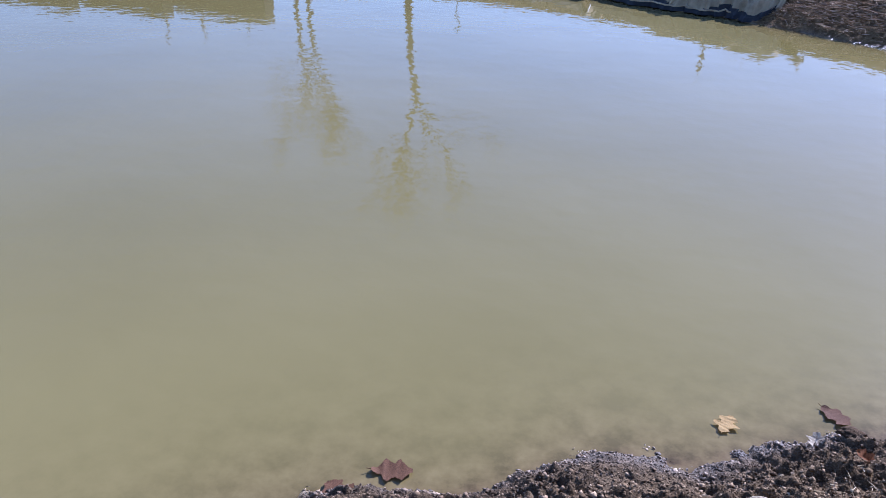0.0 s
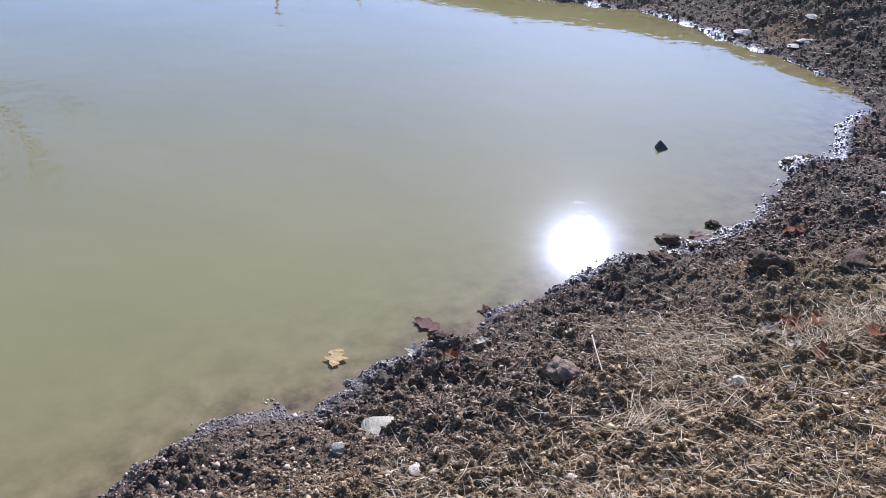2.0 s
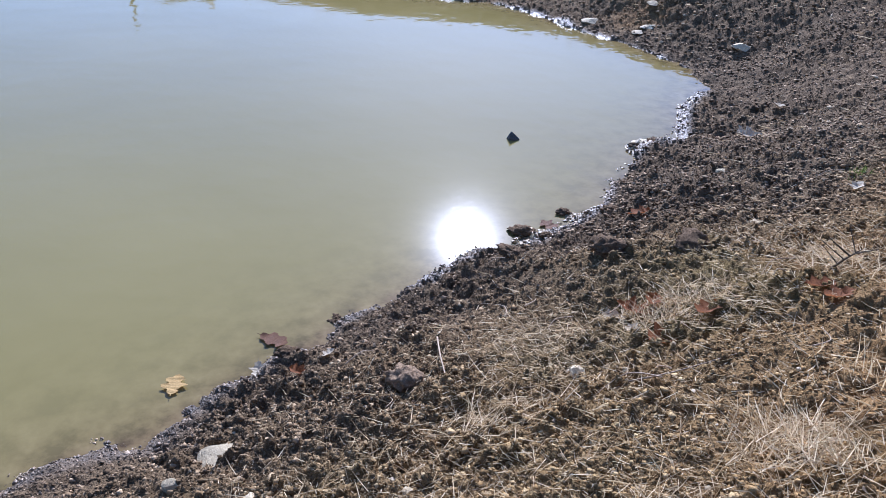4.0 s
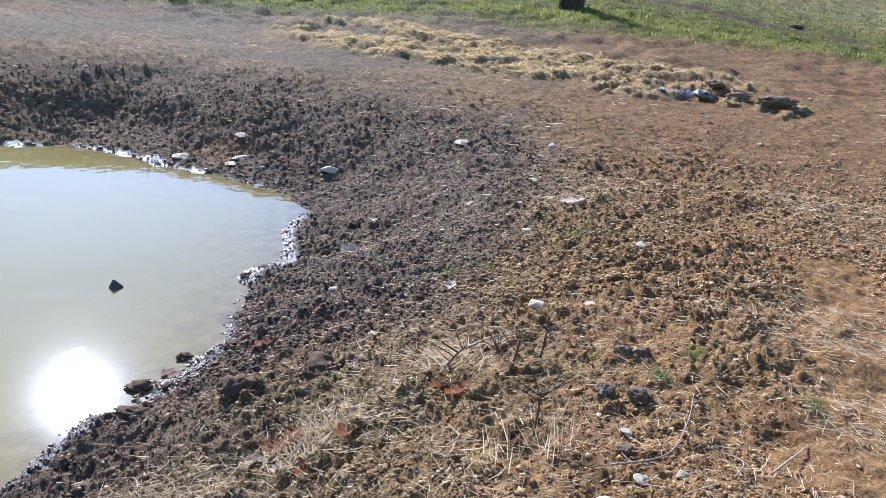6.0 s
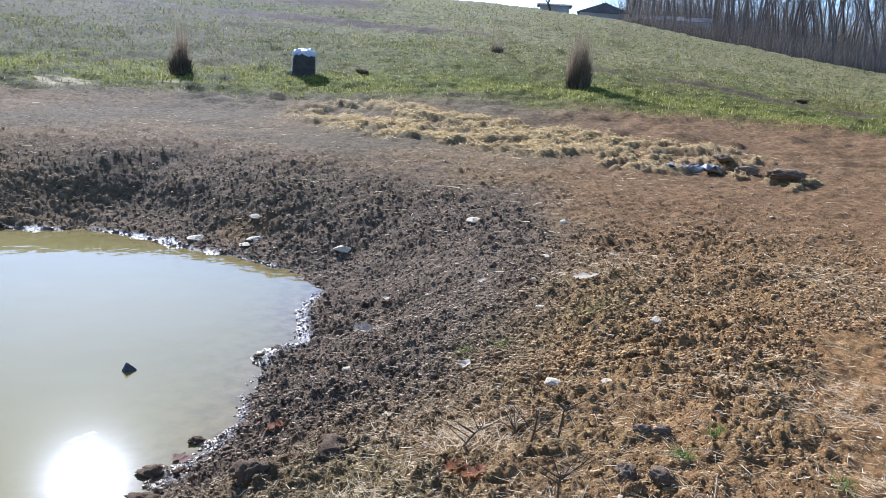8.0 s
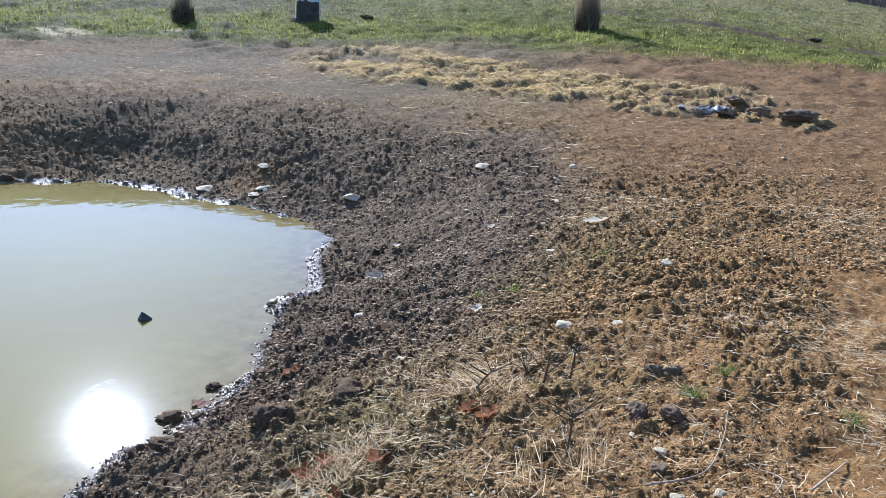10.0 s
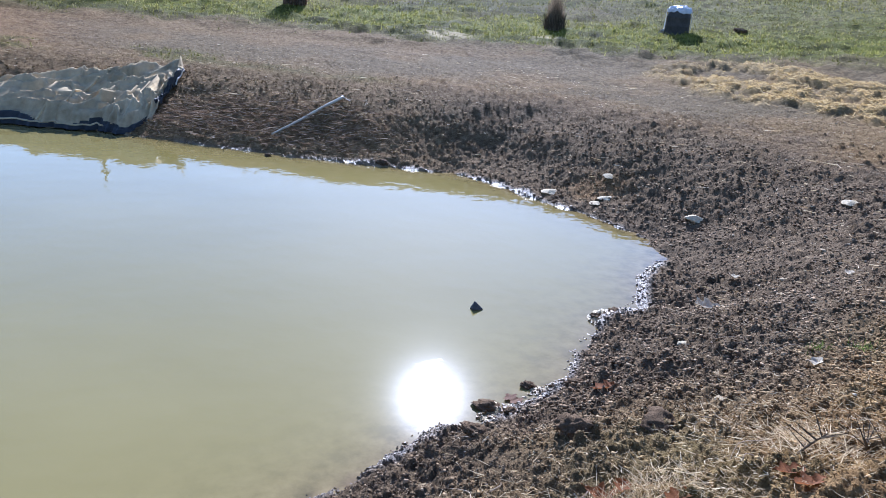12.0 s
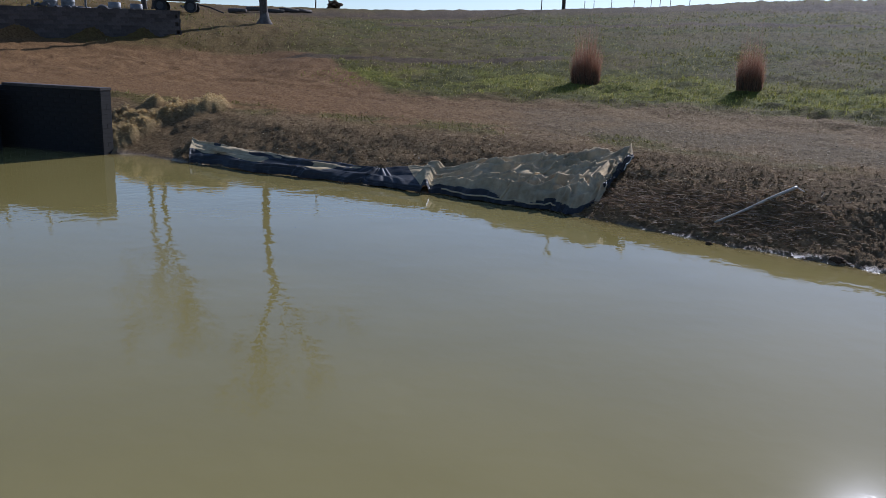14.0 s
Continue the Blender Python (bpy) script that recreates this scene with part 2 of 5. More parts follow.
def ground_material():
    m, nt, b = material("soil_and_turf", 0.95, 0.2)
    v = coords(nt)
    wet, grassy, track, straw = attr(nt, "wet"), attr(nt, "grassy"), attr(nt, "track"), attr(nt, "straw")
    fine, mid, big = noise_tex(nt, 90, 5, 0.7, v), noise_tex(nt, 12, 4, 0.6, v), noise_tex(nt, 1.3, 4, 0.6, v)
    soil = ramp(nt, mid, [(0.3, (0.13, 0.080, 0.032)), (0.5, (0.27, 0.175, 0.072)), (0.72, (0.44, 0.305, 0.138))])
    soil = mix_rgb(nt, maths(nt, "MULTIPLY", big, 0.5), soil, (0.27, 0.155, 0.068))
    dust = ramp(nt, mid, [(0.3, (0.12, 0.083, 0.039)), (0.7, (0.27, 0.196, 0.098))])
    soil = mix_rgb(nt, maths(nt, "MULTIPLY", attr(nt, "moss"), 0.45), soil, ramp(nt, fine, [(0.3, (0.12, 0.100, 0.036)), (0.7, (0.30, 0.245, 0.095))]))
    soil = mix_rgb(nt, maths(nt, "MULTIPLY", attr(nt, "ochre"), 0.75), soil, ramp(nt, mid, [(0.3, (0.20, 0.098, 0.034)), (0.7, (0.45, 0.255, 0.093))]))
    soil = mix_rgb(nt, track, soil, dust)
    mud = ramp(nt, mid, [(0.3, (0.086, 0.059, 0.033)), (0.7, (0.262, 0.184, 0.106))])
    turf = ramp(nt, fine, [(0.25, (0.05, 0.050, 0.010)), (0.5, (0.150, 0.148, 0.026)), (0.75, (0.27, 0.250, 0.058))])
    pale = ramp(nt, fine, [(0.25, (0.10, 0.090, 0.032)), (0.75, (0.44, 0.385, 0.155))])
    turf = mix_rgb(nt, straw, turf, pale)
    turf = mix_rgb(nt, maths(nt, "MULTIPLY", attr(nt, "turf_shade"), 0.75), turf, ramp(nt, fine, [(0.25, (0.040, 0.038, 0.009)), (0.75, (0.165, 0.150, 0.040))]))
    turf = mix_rgb(nt, maths(nt, "MULTIPLY", attr(nt, "lush"), 0.8), turf, ramp(nt, fine, [(0.25, (0.11, 0.115, 0.015)), (0.75, (0.33, 0.32, 0.055))]))
    soil = mix_rgb(nt, attr(nt, "damp"), soil, ramp(nt, mid, [(0.3, (0.15, 0.078, 0.030)), (0.7, (0.34, 0.195, 0.082))]))
    col = mix_rgb(nt, wet, soil, mud)
    lumpy = ramp(nt, noise_tex(nt, 2.6, 5, 0.7, v), [(0.36, (0.42, 0.40, 0.38)), (0.52, (1.0, 1.0, 1.0)), (0.7, (1.15, 1.12, 1.0))])
    turf = mix_rgb(nt, 1.0, turf, lumpy, "MULTIPLY")
    col = mix_rgb(nt, grassy, col, turf)
    col = mix_rgb(nt, attr(nt, "plough"), col, ramp(nt, mid, [(0.3, (0.045, 0.031, 0.017)), (0.7, (0.115, 0.080, 0.045))]))
    grain = ramp(nt, noise_tex(nt, 170, 3, 0.75, v), [(0.32, (0.35, 0.35, 0.35)), (0.5, (0.9, 0.9, 0.9)), (0.68, (1.0, 1.0, 1.0))])
    col = mix_rgb(nt, 1.0, col, grain, "MULTIPLY")
    speck = ramp(nt, noise_tex(nt, 7, 5, 0.75, v), [(0.34, (0.6, 0.6, 0.6)), (0.5, (0.97, 0.97, 0.97)), (0.66, (1.0, 1.0, 1.0))])
    col = mix_rgb(nt, 1.0, col, speck, "MULTIPLY")
    col = mix_rgb(nt, attr(nt, "silt"), col, ramp(nt, mid, [(0.3, (0.50, 0.385, 0.21)), (0.7, (0.66, 0.52, 0.30))]))
    col = mix_rgb(nt, maths(nt, "MULTIPLY", attr(nt, "hay"), 0.9), col, ramp(nt, fine, [(0.3, (0.26, 0.175, 0.075)), (0.7, (0.54, 0.40, 0.18))]))
    nt.links.new(col, b.inputs["Base Color"])
    soaked = attr(nt, "soaked")
    rough = maths(nt, "SUBTRACT", 0.95, maths(nt, "MULTIPLY", soaked, 0.5))
    nt.links.new(rough, b.inputs["Roughness"])
    nt.links.new(maths(nt, "ADD", maths(nt, "MULTIPLY", soaked, 0.26), 0.04), b.inputs["Specular IOR Level"])
    coarse = node(nt, "Bump", Strength=0.35, Distance=0.03, Height=maths(nt, "ADD", noise_tex(nt, 14, 5, 0.75, v), maths(nt, "MULTIPLY", noise_tex(nt, 4, 3, 0.6, v), 1.5)))
    bump(nt, b, maths(nt, "ADD", fine, mid), 0.8, 0.02)
    nt.links.new(coarse.outputs[0], b.inputs["Normal"].links[0].from_node.inputs["Normal"])
    return m


def water_material():
    m, nt, b = material("muddy_water", 0.017, 0.5)
    v = coords(nt)
    murk = ramp(nt, noise_tex(nt, 0.35, 3, 0.5, v), [(0.3, (0.210, 0.170, 0.051)), (0.7, (0.250, 0.203, 0.068))])
    bed = ramp(nt, noise_tex(nt, 7.0, 5, 0.65, v), [(0.36, (0.075, 0.047, 0.020)), (0.5, (0.17, 0.115, 0.048)), (0.7, (0.27, 0.195, 0.085))])
    nt.links.new(mix_rgb(nt, attr(nt, "murk"), bed, murk), b.inputs["Base Color"])
    b.inputs["IOR"].default_value = 1.33
    waves = maths(nt, "ADD", noise_tex(nt, 1.1, 2, 0.5, v), maths(nt, "MULTIPLY", noise_tex(nt, 6.0, 2, 0.5, v), 0.34))
    bump(nt, b, waves, 0.12, 0.05)
    # an added faint gloss lobe widens the sun's glint to imitate lens bloom
    bloom_lobe = nt.nodes.new("ShaderNodeBsdfAnisotropic")
    bloom_lobe.inputs["Color"].default_value = (0.0013, 0.0013, 0.0013, 1)
    bloom_lobe.inputs["Roughness"].default_value, bloom_lobe.inputs["Anisotropy"].default_value = 0.15, 0.32
    across = nt.nodes.new("ShaderNodeCombineXYZ")
    across.inputs[0].default_value, across.inputs[1].default_value = math.sin(radians(SUN_AZ)), math.cos(radians(SUN_AZ))
    nt.links.new(across.outputs[0], bloom_lobe.inputs["Tangent"])
    both = nt.nodes.new("ShaderNodeAddShader")
    nt.links.new(b.outputs[0], both.inputs[0])
    nt.links.new(bloom_lobe.outputs[0], both.inputs[1])
    nt.links.new(both.outputs[0], nt.nodes["Material Output"].inputs[0])
    return m


M_GROUND, M_WATER = ground_material(), water_material()
M_STONE = plain("pale_limestone", (0.40, 0.31, 0.18), (0.74, 0.61, 0.39), 60, 0.9, 0.7, 0.006, 0.15)
M_DARKSTONE = plain("wet_dark_stone", (0.035, 0.030, 0.024), (0.105, 0.088, 0.070), 40, 0.6, 0.6, 0.006, 0.5)
M_CLOD = plain("soil_clod", (0.12, 0.078, 0.044), (0.33, 0.225, 0.13), 60, 0.95, 0.8, 0.006, 0.15)
M_MUDCLOD = plain("wet_mud_clod", (0.065, 0.042, 0.024), (0.17, 0.112, 0.062), 60, 0.95, 0.8, 0.006, 0.06)
M_YARDBLOCK = plain("brown_grey_yard_stone", (0.045, 0.036, 0.029), (0.125, 0.105, 0.088), 12, 0.9, 0.6, 0.008, vary=0.5)
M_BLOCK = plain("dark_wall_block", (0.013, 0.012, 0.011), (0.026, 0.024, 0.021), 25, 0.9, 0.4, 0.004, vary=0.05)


# ---- mesh helpers ----
def mesh_object(name, bm, mat, parent=None, label="", smooth=True):
    me = bpy.data.meshes.new(name)
    bm.to_mesh(me)
    bm.free()
    if smooth:
        me.polygons.foreach_set("use_smooth", [True] * len(me.polygons))
    for one in (mat if isinstance(mat, (list, tuple)) else [mat]):
        me.materials.append(one)
    ob = new(name, me)
    if parent:
        ob.parent = parent
    if label:
        ob["label"] = label
    return ob


def part(name, bm, mat, parent, label="", smooth=False):
    return mesh_object(name, bm, mat, parent, label, smooth)


def array_mesh(name, verts, faces, mat, smooth=False):
    """A mesh from arrays of corners and of equal-sided faces."""
    me = bpy.data.meshes.new(name)
    verts, faces = np.asarray(verts, np.float32), np.asarray(faces, np.int32)
    n, k = faces.shape
    me.vertices.add(len(verts))
    me.vertices.foreach_set("co", verts.ravel())
    me.loops.add(n * k)
    me.loops.foreach_set("vertex_index", faces.ravel())
    me.polygons.add(n)
    me.polygons.foreach_set("loop_start", np.arange(0, n * k, k, dtype=np.int32))
    me.polygons.foreach_set("use_smooth", np.full(n, smooth))
    me.update(calc_edges=True)
    for one in (mat if isinstance(mat, (list, tuple)) else [mat]):
        me.materials.append(one)
    return new(name, me)


def set_attr(ob, name, values):
    a = ob.data.attributes.new(name, "FLOAT", "POINT")
    a.data.foreach_set("value", np.asarray(values, np.float32).ravel())


# ---- ground and water ----
RUTS = [
    ([(-14.0, 62.0), (-6.95, 64.8), (4.6, 70.5), (10.0, 69.0), (17.6, 64.7), (26.0, 57.0), (35.0, 46.5), (38.9, 37.7)], 7.0),
    ([(25.37, 12.04), (26.33, 8.50), (24.43, 5.13), (24.68, 3.05)], 0.6),
    ([(-4.0, 55.0), (0.5, 52.5), (13.1, 47.3), (21.0, 41.0), (27.7, 31.2), (31.0, 23.0)], 1.5),
    ([(24.55, 36.03), (30.37, 28.30), (32.80, 21.20)], 0.8),
    ([(-7.0, 35.5), (-4.6, 34.6), (-0.7, 32.5), (3.4, 32.6)], 1.0),
]


def ground_zones(x, y, d):
    """How wet, turfed, dusty and so on the ground is at each place."""
    r, azd = np.hypot(x, y), np.degrees(np.arctan2(x, y))
    rag = (fbm(x * 1.1, y * 1.1, 4, 61) - 0.5) * 2
    far = step(6.0, 9.5, r)
    edge = 0.55 + 1.5 * step(3.2, 6.5, r) + 0.5 * far + rag * (0.5 + 0.3 * far)
    out = {"wet": step(edge + 0.9, edge - 0.4, d) * step(-0.12, 0.03, d), "damp": step(14, -10, azd) * step(-130, -90, azd) * step(2.2, 3.6, d), "soaked": step(0.13, 0.0, d + rag * 0.16), "silt": step(0.02, -0.06, d) * (0.5 + 0.5 * step(0.36, 0.56, fbm(x * 5, y * 5, 3, 66)))}
    # less dark mud on the far left bank: haze imitated by a lighter colour
    out["wet"] = out["wet"] * (1 - 0.6 * step(36, 24, azd) * far)
    verge = 8.2 + 1.0 * rag + np.interp(azd, [38, 54, 63, 70, 78, 84], [0, 1.9, 2.6, 3.3, 5.0, 5.6]) + step(-4, -13, azd) * 13
    eastern = step(38, 58, azd)
    patch = 0.82 + 0.18 * step(0.36, 0.58, fbm(x * 0.5, y * 0.5, 4, 71))
    turf = step(verge - 0.6, verge + 1.4, d) * np.where(d < verge + 6, 0.75 + 0.25 * patch, patch) * (1 - 0.5 * step(-6, -14, azd))
    strip = step(2.3, 2.9, d) * step(4.2, 3.4, d) * step(40, 20, azd) * step(0.42, 0.6, fbm(x * 0.9, y * 0.9, 3, 72)) * 0.65
    lush = near_line(x + rag * 0.6, y + rag * 0.6, [(-3, 28.5), (4, 25.0), (8.1, 22.2), (13.4, 17.2), (16.8, 13.6), (18.7, 9.7), (19.6, 7.0), (20.2, 4.9)], 3.0)
    bare = (1 - eastern) * step(0.54, 0.44, fbm(x * 0.33, y * 0.33, 4, 73)) * step(verge + 2.5, verge + 5.0, d) * step(-12, -4, azd) * 0.30
    turf = turf * (1 - bare)
    rut = np.zeros_like(x)
    for line, wide in RUTS:
        rut = np.maximum(rut, near_line(x + rag * 0.3, y + rag * 0.3, line, wide))
    out["plough"] = 0.75 * rut * step(20, 26, r) * (0.4 + 0.6 * step(0.3, 0.55, fbm(x * 0.7, y * 0.7, 3, 87)))
    out["grassy"] = np.maximum(turf * (1 - 0.95 * rut), strip * far)
    out["wet"] = np.maximum(out["wet"] * (1 - 0.3 * step(8, 11, r)), np.maximum(0.95 * rut, bare))
    out["straw"] = np.clip(step(verge + 2.5 + 3.5 * eastern, verge + 6.5 + 8.5 * eastern, d) * (0.35 + 0.65 * step(0.35, 0.6, fbm(x * 0.3, y * 0.3, 4, 81))) + 0.5 * step(30, 50, d), 0, 1) * (0.25 + 0.75 * eastern) * (1 - lush)
    out["lush"] = lush * step(0.25, 0.5, fbm(x * 0.8, y * 0.8, 3, 85))
    sand = near_line(x + rag * 0.15, y + rag * 0.15, SAND, 0.6) * step(9, 6, r)
    lane = step(2.4, 3.8, d + rag * 0.5) * (0.30 + 0.70 * step(0.35, 0.62, fbm(x * 0.45, y * 0.45, 3, 91))) * (1 - 0.75 * step(54, 70, azd))
    out["track"] = np.clip(np.maximum(lane * (0.35 + 0.65 * far), step(0.0, -0.12, d)), 0, 1)
    out["damp"] = np.maximum(out["damp"], 0.85 * step(58, 70, azd + rag * 3) * step(140, 110, azd) * step(5.5, 8.5, r) * step(1.2, 3.0, d))
    # turf towards the sun's side is painted darker: backlit shading in its colour
    out["turf_shade"] = step(54, 38, azd)
    out["hay"] = np.max([hay_humps(x, y, line, wide) for line, wide, _ in HAY_MATS], axis=0)
    out["ochre"] = np.clip(np.maximum(step(50, 76, azd + rag * 5) * step(140, 115, azd) * step(0.8, 1.8, d) * step(14, 8, r), 1.3 * sand), 0, 1.3)
    gravel = np.maximum(step(1.0, 0.2, np.hypot((x - 10.0) / 1.1, y - 17.4)), step(1.0, 0.2, np.hypot((x - 12.3) / 0.7, (y - 16.2) / 0.7)))
    out["silt"] = np.maximum(out["silt"], 0.8 * gravel * step(0.35, 0.6, fbm(x * 4, y * 4, 3, 97)))
    out["ochre"] = np.maximum(out["ochre"], 0.8 * step(0.55, 0.1, np.hypot(x - 6.45, y - 7.2) + 0.2 * rag))
    out["wet"] = out["wet"] * (1 - 0.6 * step(0.55, 0.1, np.hypot(x - 6.45, y - 7.2) + 0.2 * rag))
    out["moss"] = step(0.42, 0.62, fbm(x * 1.7, y * 1.7, 4, 95)) * step(0.5, 1.2, d) * step(9.0, 5.5, r)
    return out


def build_ground():
    az = np.concatenate([np.arange(-48, 10, 0.25), np.arange(10, 90, 0.125), np.arange(90, 312, 3.0)])
    rad = np.concatenate([np.linspace(0.05, 1.2, 24)[:-1], np.geomspace(1.2, 6.0, 390)[:-1], np.geomspace(6.0, 12.0, 190)[:-1], np.geomspace(12.0, 24.0, 90)[:-1], np.geomspace(24.0, 63.0, 70), np.geomspace(65, 3500, 42)])
    a, r = np.meshgrid(np.radians(az), rad)
    x, y = (r * np.sin(a)).ravel(), (r * np.cos(a)).ravel()
    z, d = land(x, y)
    na, nr = len(az), len(rad)
    i, j = np.meshgrid(np.arange(nr - 1), np.arange(na), indexing="ij")
    jn = (j + 1) % na
    faces = np.stack([i * na + j, i * na + jn, (i + 1) * na + jn, (i + 1) * na + j], -1).reshape(-1, 4)[:, ::-1]
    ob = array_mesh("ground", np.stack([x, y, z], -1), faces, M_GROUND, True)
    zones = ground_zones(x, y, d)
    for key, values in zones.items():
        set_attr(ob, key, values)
    return tagged(ob, "bare brown soil bank and rough pasture rising to a crest", "ground", kind="structure")


def build_water():
    xs, ys = np.arange(-15.9, 6.8, 0.08), np.arange(0.2, 18.9, 0.08)
    gx, gy = np.meshgrid(xs, ys)
    x, y = gx.ravel(), gy.ravel()
    z, d = smooth_land(x, y)
    nx, ny = len(xs), len(ys)
    i, j = np.meshgrid(np.arange(ny - 1), np.arange(nx - 1), indexing="ij")
    faces = np.stack([i * nx + j, i * nx + j + 1, (i + 1) * nx + j + 1, (i + 1) * nx + j], -1).reshape(-1, 4)
    keep = (d[faces] < 0.5).any(1)
    ob = array_mesh("water", np.stack([x, y, np.zeros_like(x)], -1), faces[keep], M_WATER, True)
    set_attr(ob, "murk", 1 - np.exp(-np.maximum(0, -z) * 26.0))
    return tagged(ob, "still muddy olive pond water", "water", kind="structure")


build_ground()
build_water()

# ---- more materials ----
def island_material(name, stops, roughness=0.85, grain=60.0, translucent=0.0):
    """For many loose pieces in one mesh: each piece takes its own tone."""
    m, nt, b = material(name, roughness, 0.08)
    geo = nt.nodes.new("ShaderNodeNewGeometry")
    col = ramp(nt, geo.outputs["Random Per Island"], stops)
    fine = noise_tex(nt, grain, 4, 0.7)
    col = mix_rgb(nt, 1.0, col, maths(nt, "ADD", maths(nt, "MULTIPLY", fine, 0.7), 0.62), "MULTIPLY")
    nt.links.new(col, b.inputs["Base Color"])
    bump(nt, b, fine, 0.5, 0.004)
    if translucent:
        t = nt.nodes.new("ShaderNodeBsdfTranslucent")
        nt.links.new(col, t.inputs[0])
        mix = nt.nodes.new("ShaderNodeMixShader")
        mix.inputs[0].default_value = translucent
        nt.links.new(b.outputs[0], mix.inputs[1])
        nt.links.new(t.outputs[0], mix.inputs[2])
        nt.links.new(mix.outputs[0], nt.nodes["Material Output"].inputs[0])
    return m


def crumb_material():
    m, nt, b = material("soil_crumbs", 0.95, 0.2)
    geo = nt.nodes.new("ShaderNodeNewGeometry")
    rnd = geo.outputs["Random Per Island"]
    dry = ramp(nt, rnd, [(0.0, (0.12, 0.074, 0.030)), (0.45, (0.25, 0.158, 0.064)), (0.85, (0.39, 0.262, 0.112)), (1.0, (0.56, 0.41, 0.20))])
    dry = mix_rgb(nt, maths(nt, "MULTIPLY", attr(nt, "moss"), 0.35), dry, (0.29, 0.215, 0.09))
    dry = mix_rgb(nt, maths(nt, "MULTIPLY", attr(nt, "ochre"), 0.75), dry, ramp(nt, rnd, [(0.0, (0.19, 0.095, 0.034)), (1.0, (0.51, 0.30, 0.115))]))
    mud = ramp(nt, rnd, [(0.0, (0.080, 0.054, 0.031)), (0.7, (0.225, 0.154, 0.088)), (1.0, (0.46, 0.33, 0.20))])
    fine = noise_tex(nt, 160, 4, 0.7)
    col = mix_rgb(nt, attr(nt, "wet"), dry, mud)
    col = mix_rgb(nt, 1.0, col, maths(nt, "ADD", maths(nt, "MULTIPLY", fine, 0.8), 0.6), "MULTIPLY")
    nt.links.new(col, b.inputs["Base Color"])
    soaked = attr(nt, "soaked")
    nt.links.new(maths(nt, "SUBTRACT", 0.92, maths(nt, "MULTIPLY", soaked, 0.55)), b.inputs["Roughness"])
    nt.links.new(maths(nt, "ADD", maths(nt, "MULTIPLY", soaked, 0.32), 0.05), b.inputs["Specular IOR Level"])
    bump(nt, b, fine, 0.8, 0.004)
    return m


def leaf_material(name, dark, light, translucent=0.35):
    m, nt, b = material(name, 0.75, 0.1)
    col = ramp(nt, noise_tex(nt, 35, 5, 0.7), [(0.3, dark), (0.7, light)])
    nt.links.new(col, b.inputs["Base Color"])
    bump(nt, b, noise_tex(nt, 60, 3), 0.4, 0.003)
    t = nt.nodes.new("ShaderNodeBsdfTranslucent")
    nt.links.new(col, t.inputs[0])
    mix = nt.nodes.new("ShaderNodeMixShader")
    mix.inputs[0].default_value = translucent
    nt.links.new(b.outputs[0], mix.inputs[1])
    nt.links.new(t.outputs[0], mix.inputs[2])
    nt.links.new(mix.outputs[0], nt.nodes["Material Output"].inputs[0])
    return m


M_CRUMB = crumb_material()
M_PEBBLE = island_material("mixed_pebbles", [(0.0, (0.22, 0.155, 0.085)), (0.5, (0.44, 0.33, 0.19)), (0.9, (0.56, 0.43, 0.26)), (1.0, (0.72, 0.60, 0.41))], 0.8, 120)
M_STRAW = island_material("dry_straw", [(0.0, (0.32, 0.21, 0.10)), (0.45, (0.66, 0.50, 0.27)), (1.0, (0.92, 0.76, 0.49))], 0.6, 90, 0.4)
M_TURF = island_material("turf_blades", [(0.0, (0.09, 0.086, 0.020)), (0.5, (0.17, 0.16, 0.035)), (0.8, (0.28, 0.25, 0.075)), (1.0, (0.46, 0.39, 0.18))], 0.7, 40, 0.45)
M_GREEN = island_material("fresh_grass", [(0.0, (0.06, 0.11, 0.015)), (0.6, (0.15, 0.22, 0.04)), (1.0, (0.28, 0.33, 0.09))], 0.6, 60, 0.35)
M_LUSH = island_material("bright_turf", [(0.0, (0.15, 0.15, 0.03)), (0.6, (0.27, 0.26, 0.05)), (1.0, (0.42, 0.38, 0.11))], 0.7, 40, 0.5)
M_HAY = island_material("dead_yellow_grass", [(0.0, (0.26, 0.165, 0.05)), (0.45, (0.53, 0.375, 0.155)), (1.0, (0.76, 0.59, 0.30))], 0.75, 60, 0.55)
M_BUNCH = island_material("russet_bunchgrass", [(0.0, (0.20, 0.088, 0.05)), (0.5, (0.35, 0.18, 0.108)), (0.85, (0.46, 0.27, 0.17)), (1.0, (0.60, 0.43, 0.29))], 0.7, 50, 0.4)
M_GREYBUNCH = island_material("grey_bunchgrass", [(0.0, (0.12, 0.085, 0.055)), (0.6, (0.28, 0.21, 0.13)), (1.0, (0.46, 0.36, 0.24))], 0.7, 50, 0.4)
M_BUNCHFOOT = island_material("dark_bunch_foot", [(0.0, (0.05, 0.04, 0.025)), (0.6, (0.12, 0.09, 0.055)), (1.0, (0.24, 0.18, 0.11))], 0.8, 50)
M_BRUSH = island_material("bare_brush", [(0.0, (0.15, 0.115, 0.085)), (0.6, (0.30, 0.235, 0.17)), (1.0, (0.50, 0.39, 0.27))], 0.9, 4)
M_BARK = plain("grey_brown_bark", (0.055, 0.045, 0.037), (0.15, 0.125, 0.10), 18, 0.9, 0.7, 0.02)
# lighter than M_BARK: distance haze is put into this colour and M_BRUSH's
M_WOODBARK = plain("hazed_woodland_bark", (0.10, 0.080, 0.062), (0.28, 0.23, 0.18), 4, 0.9, 0.5, 0.02)
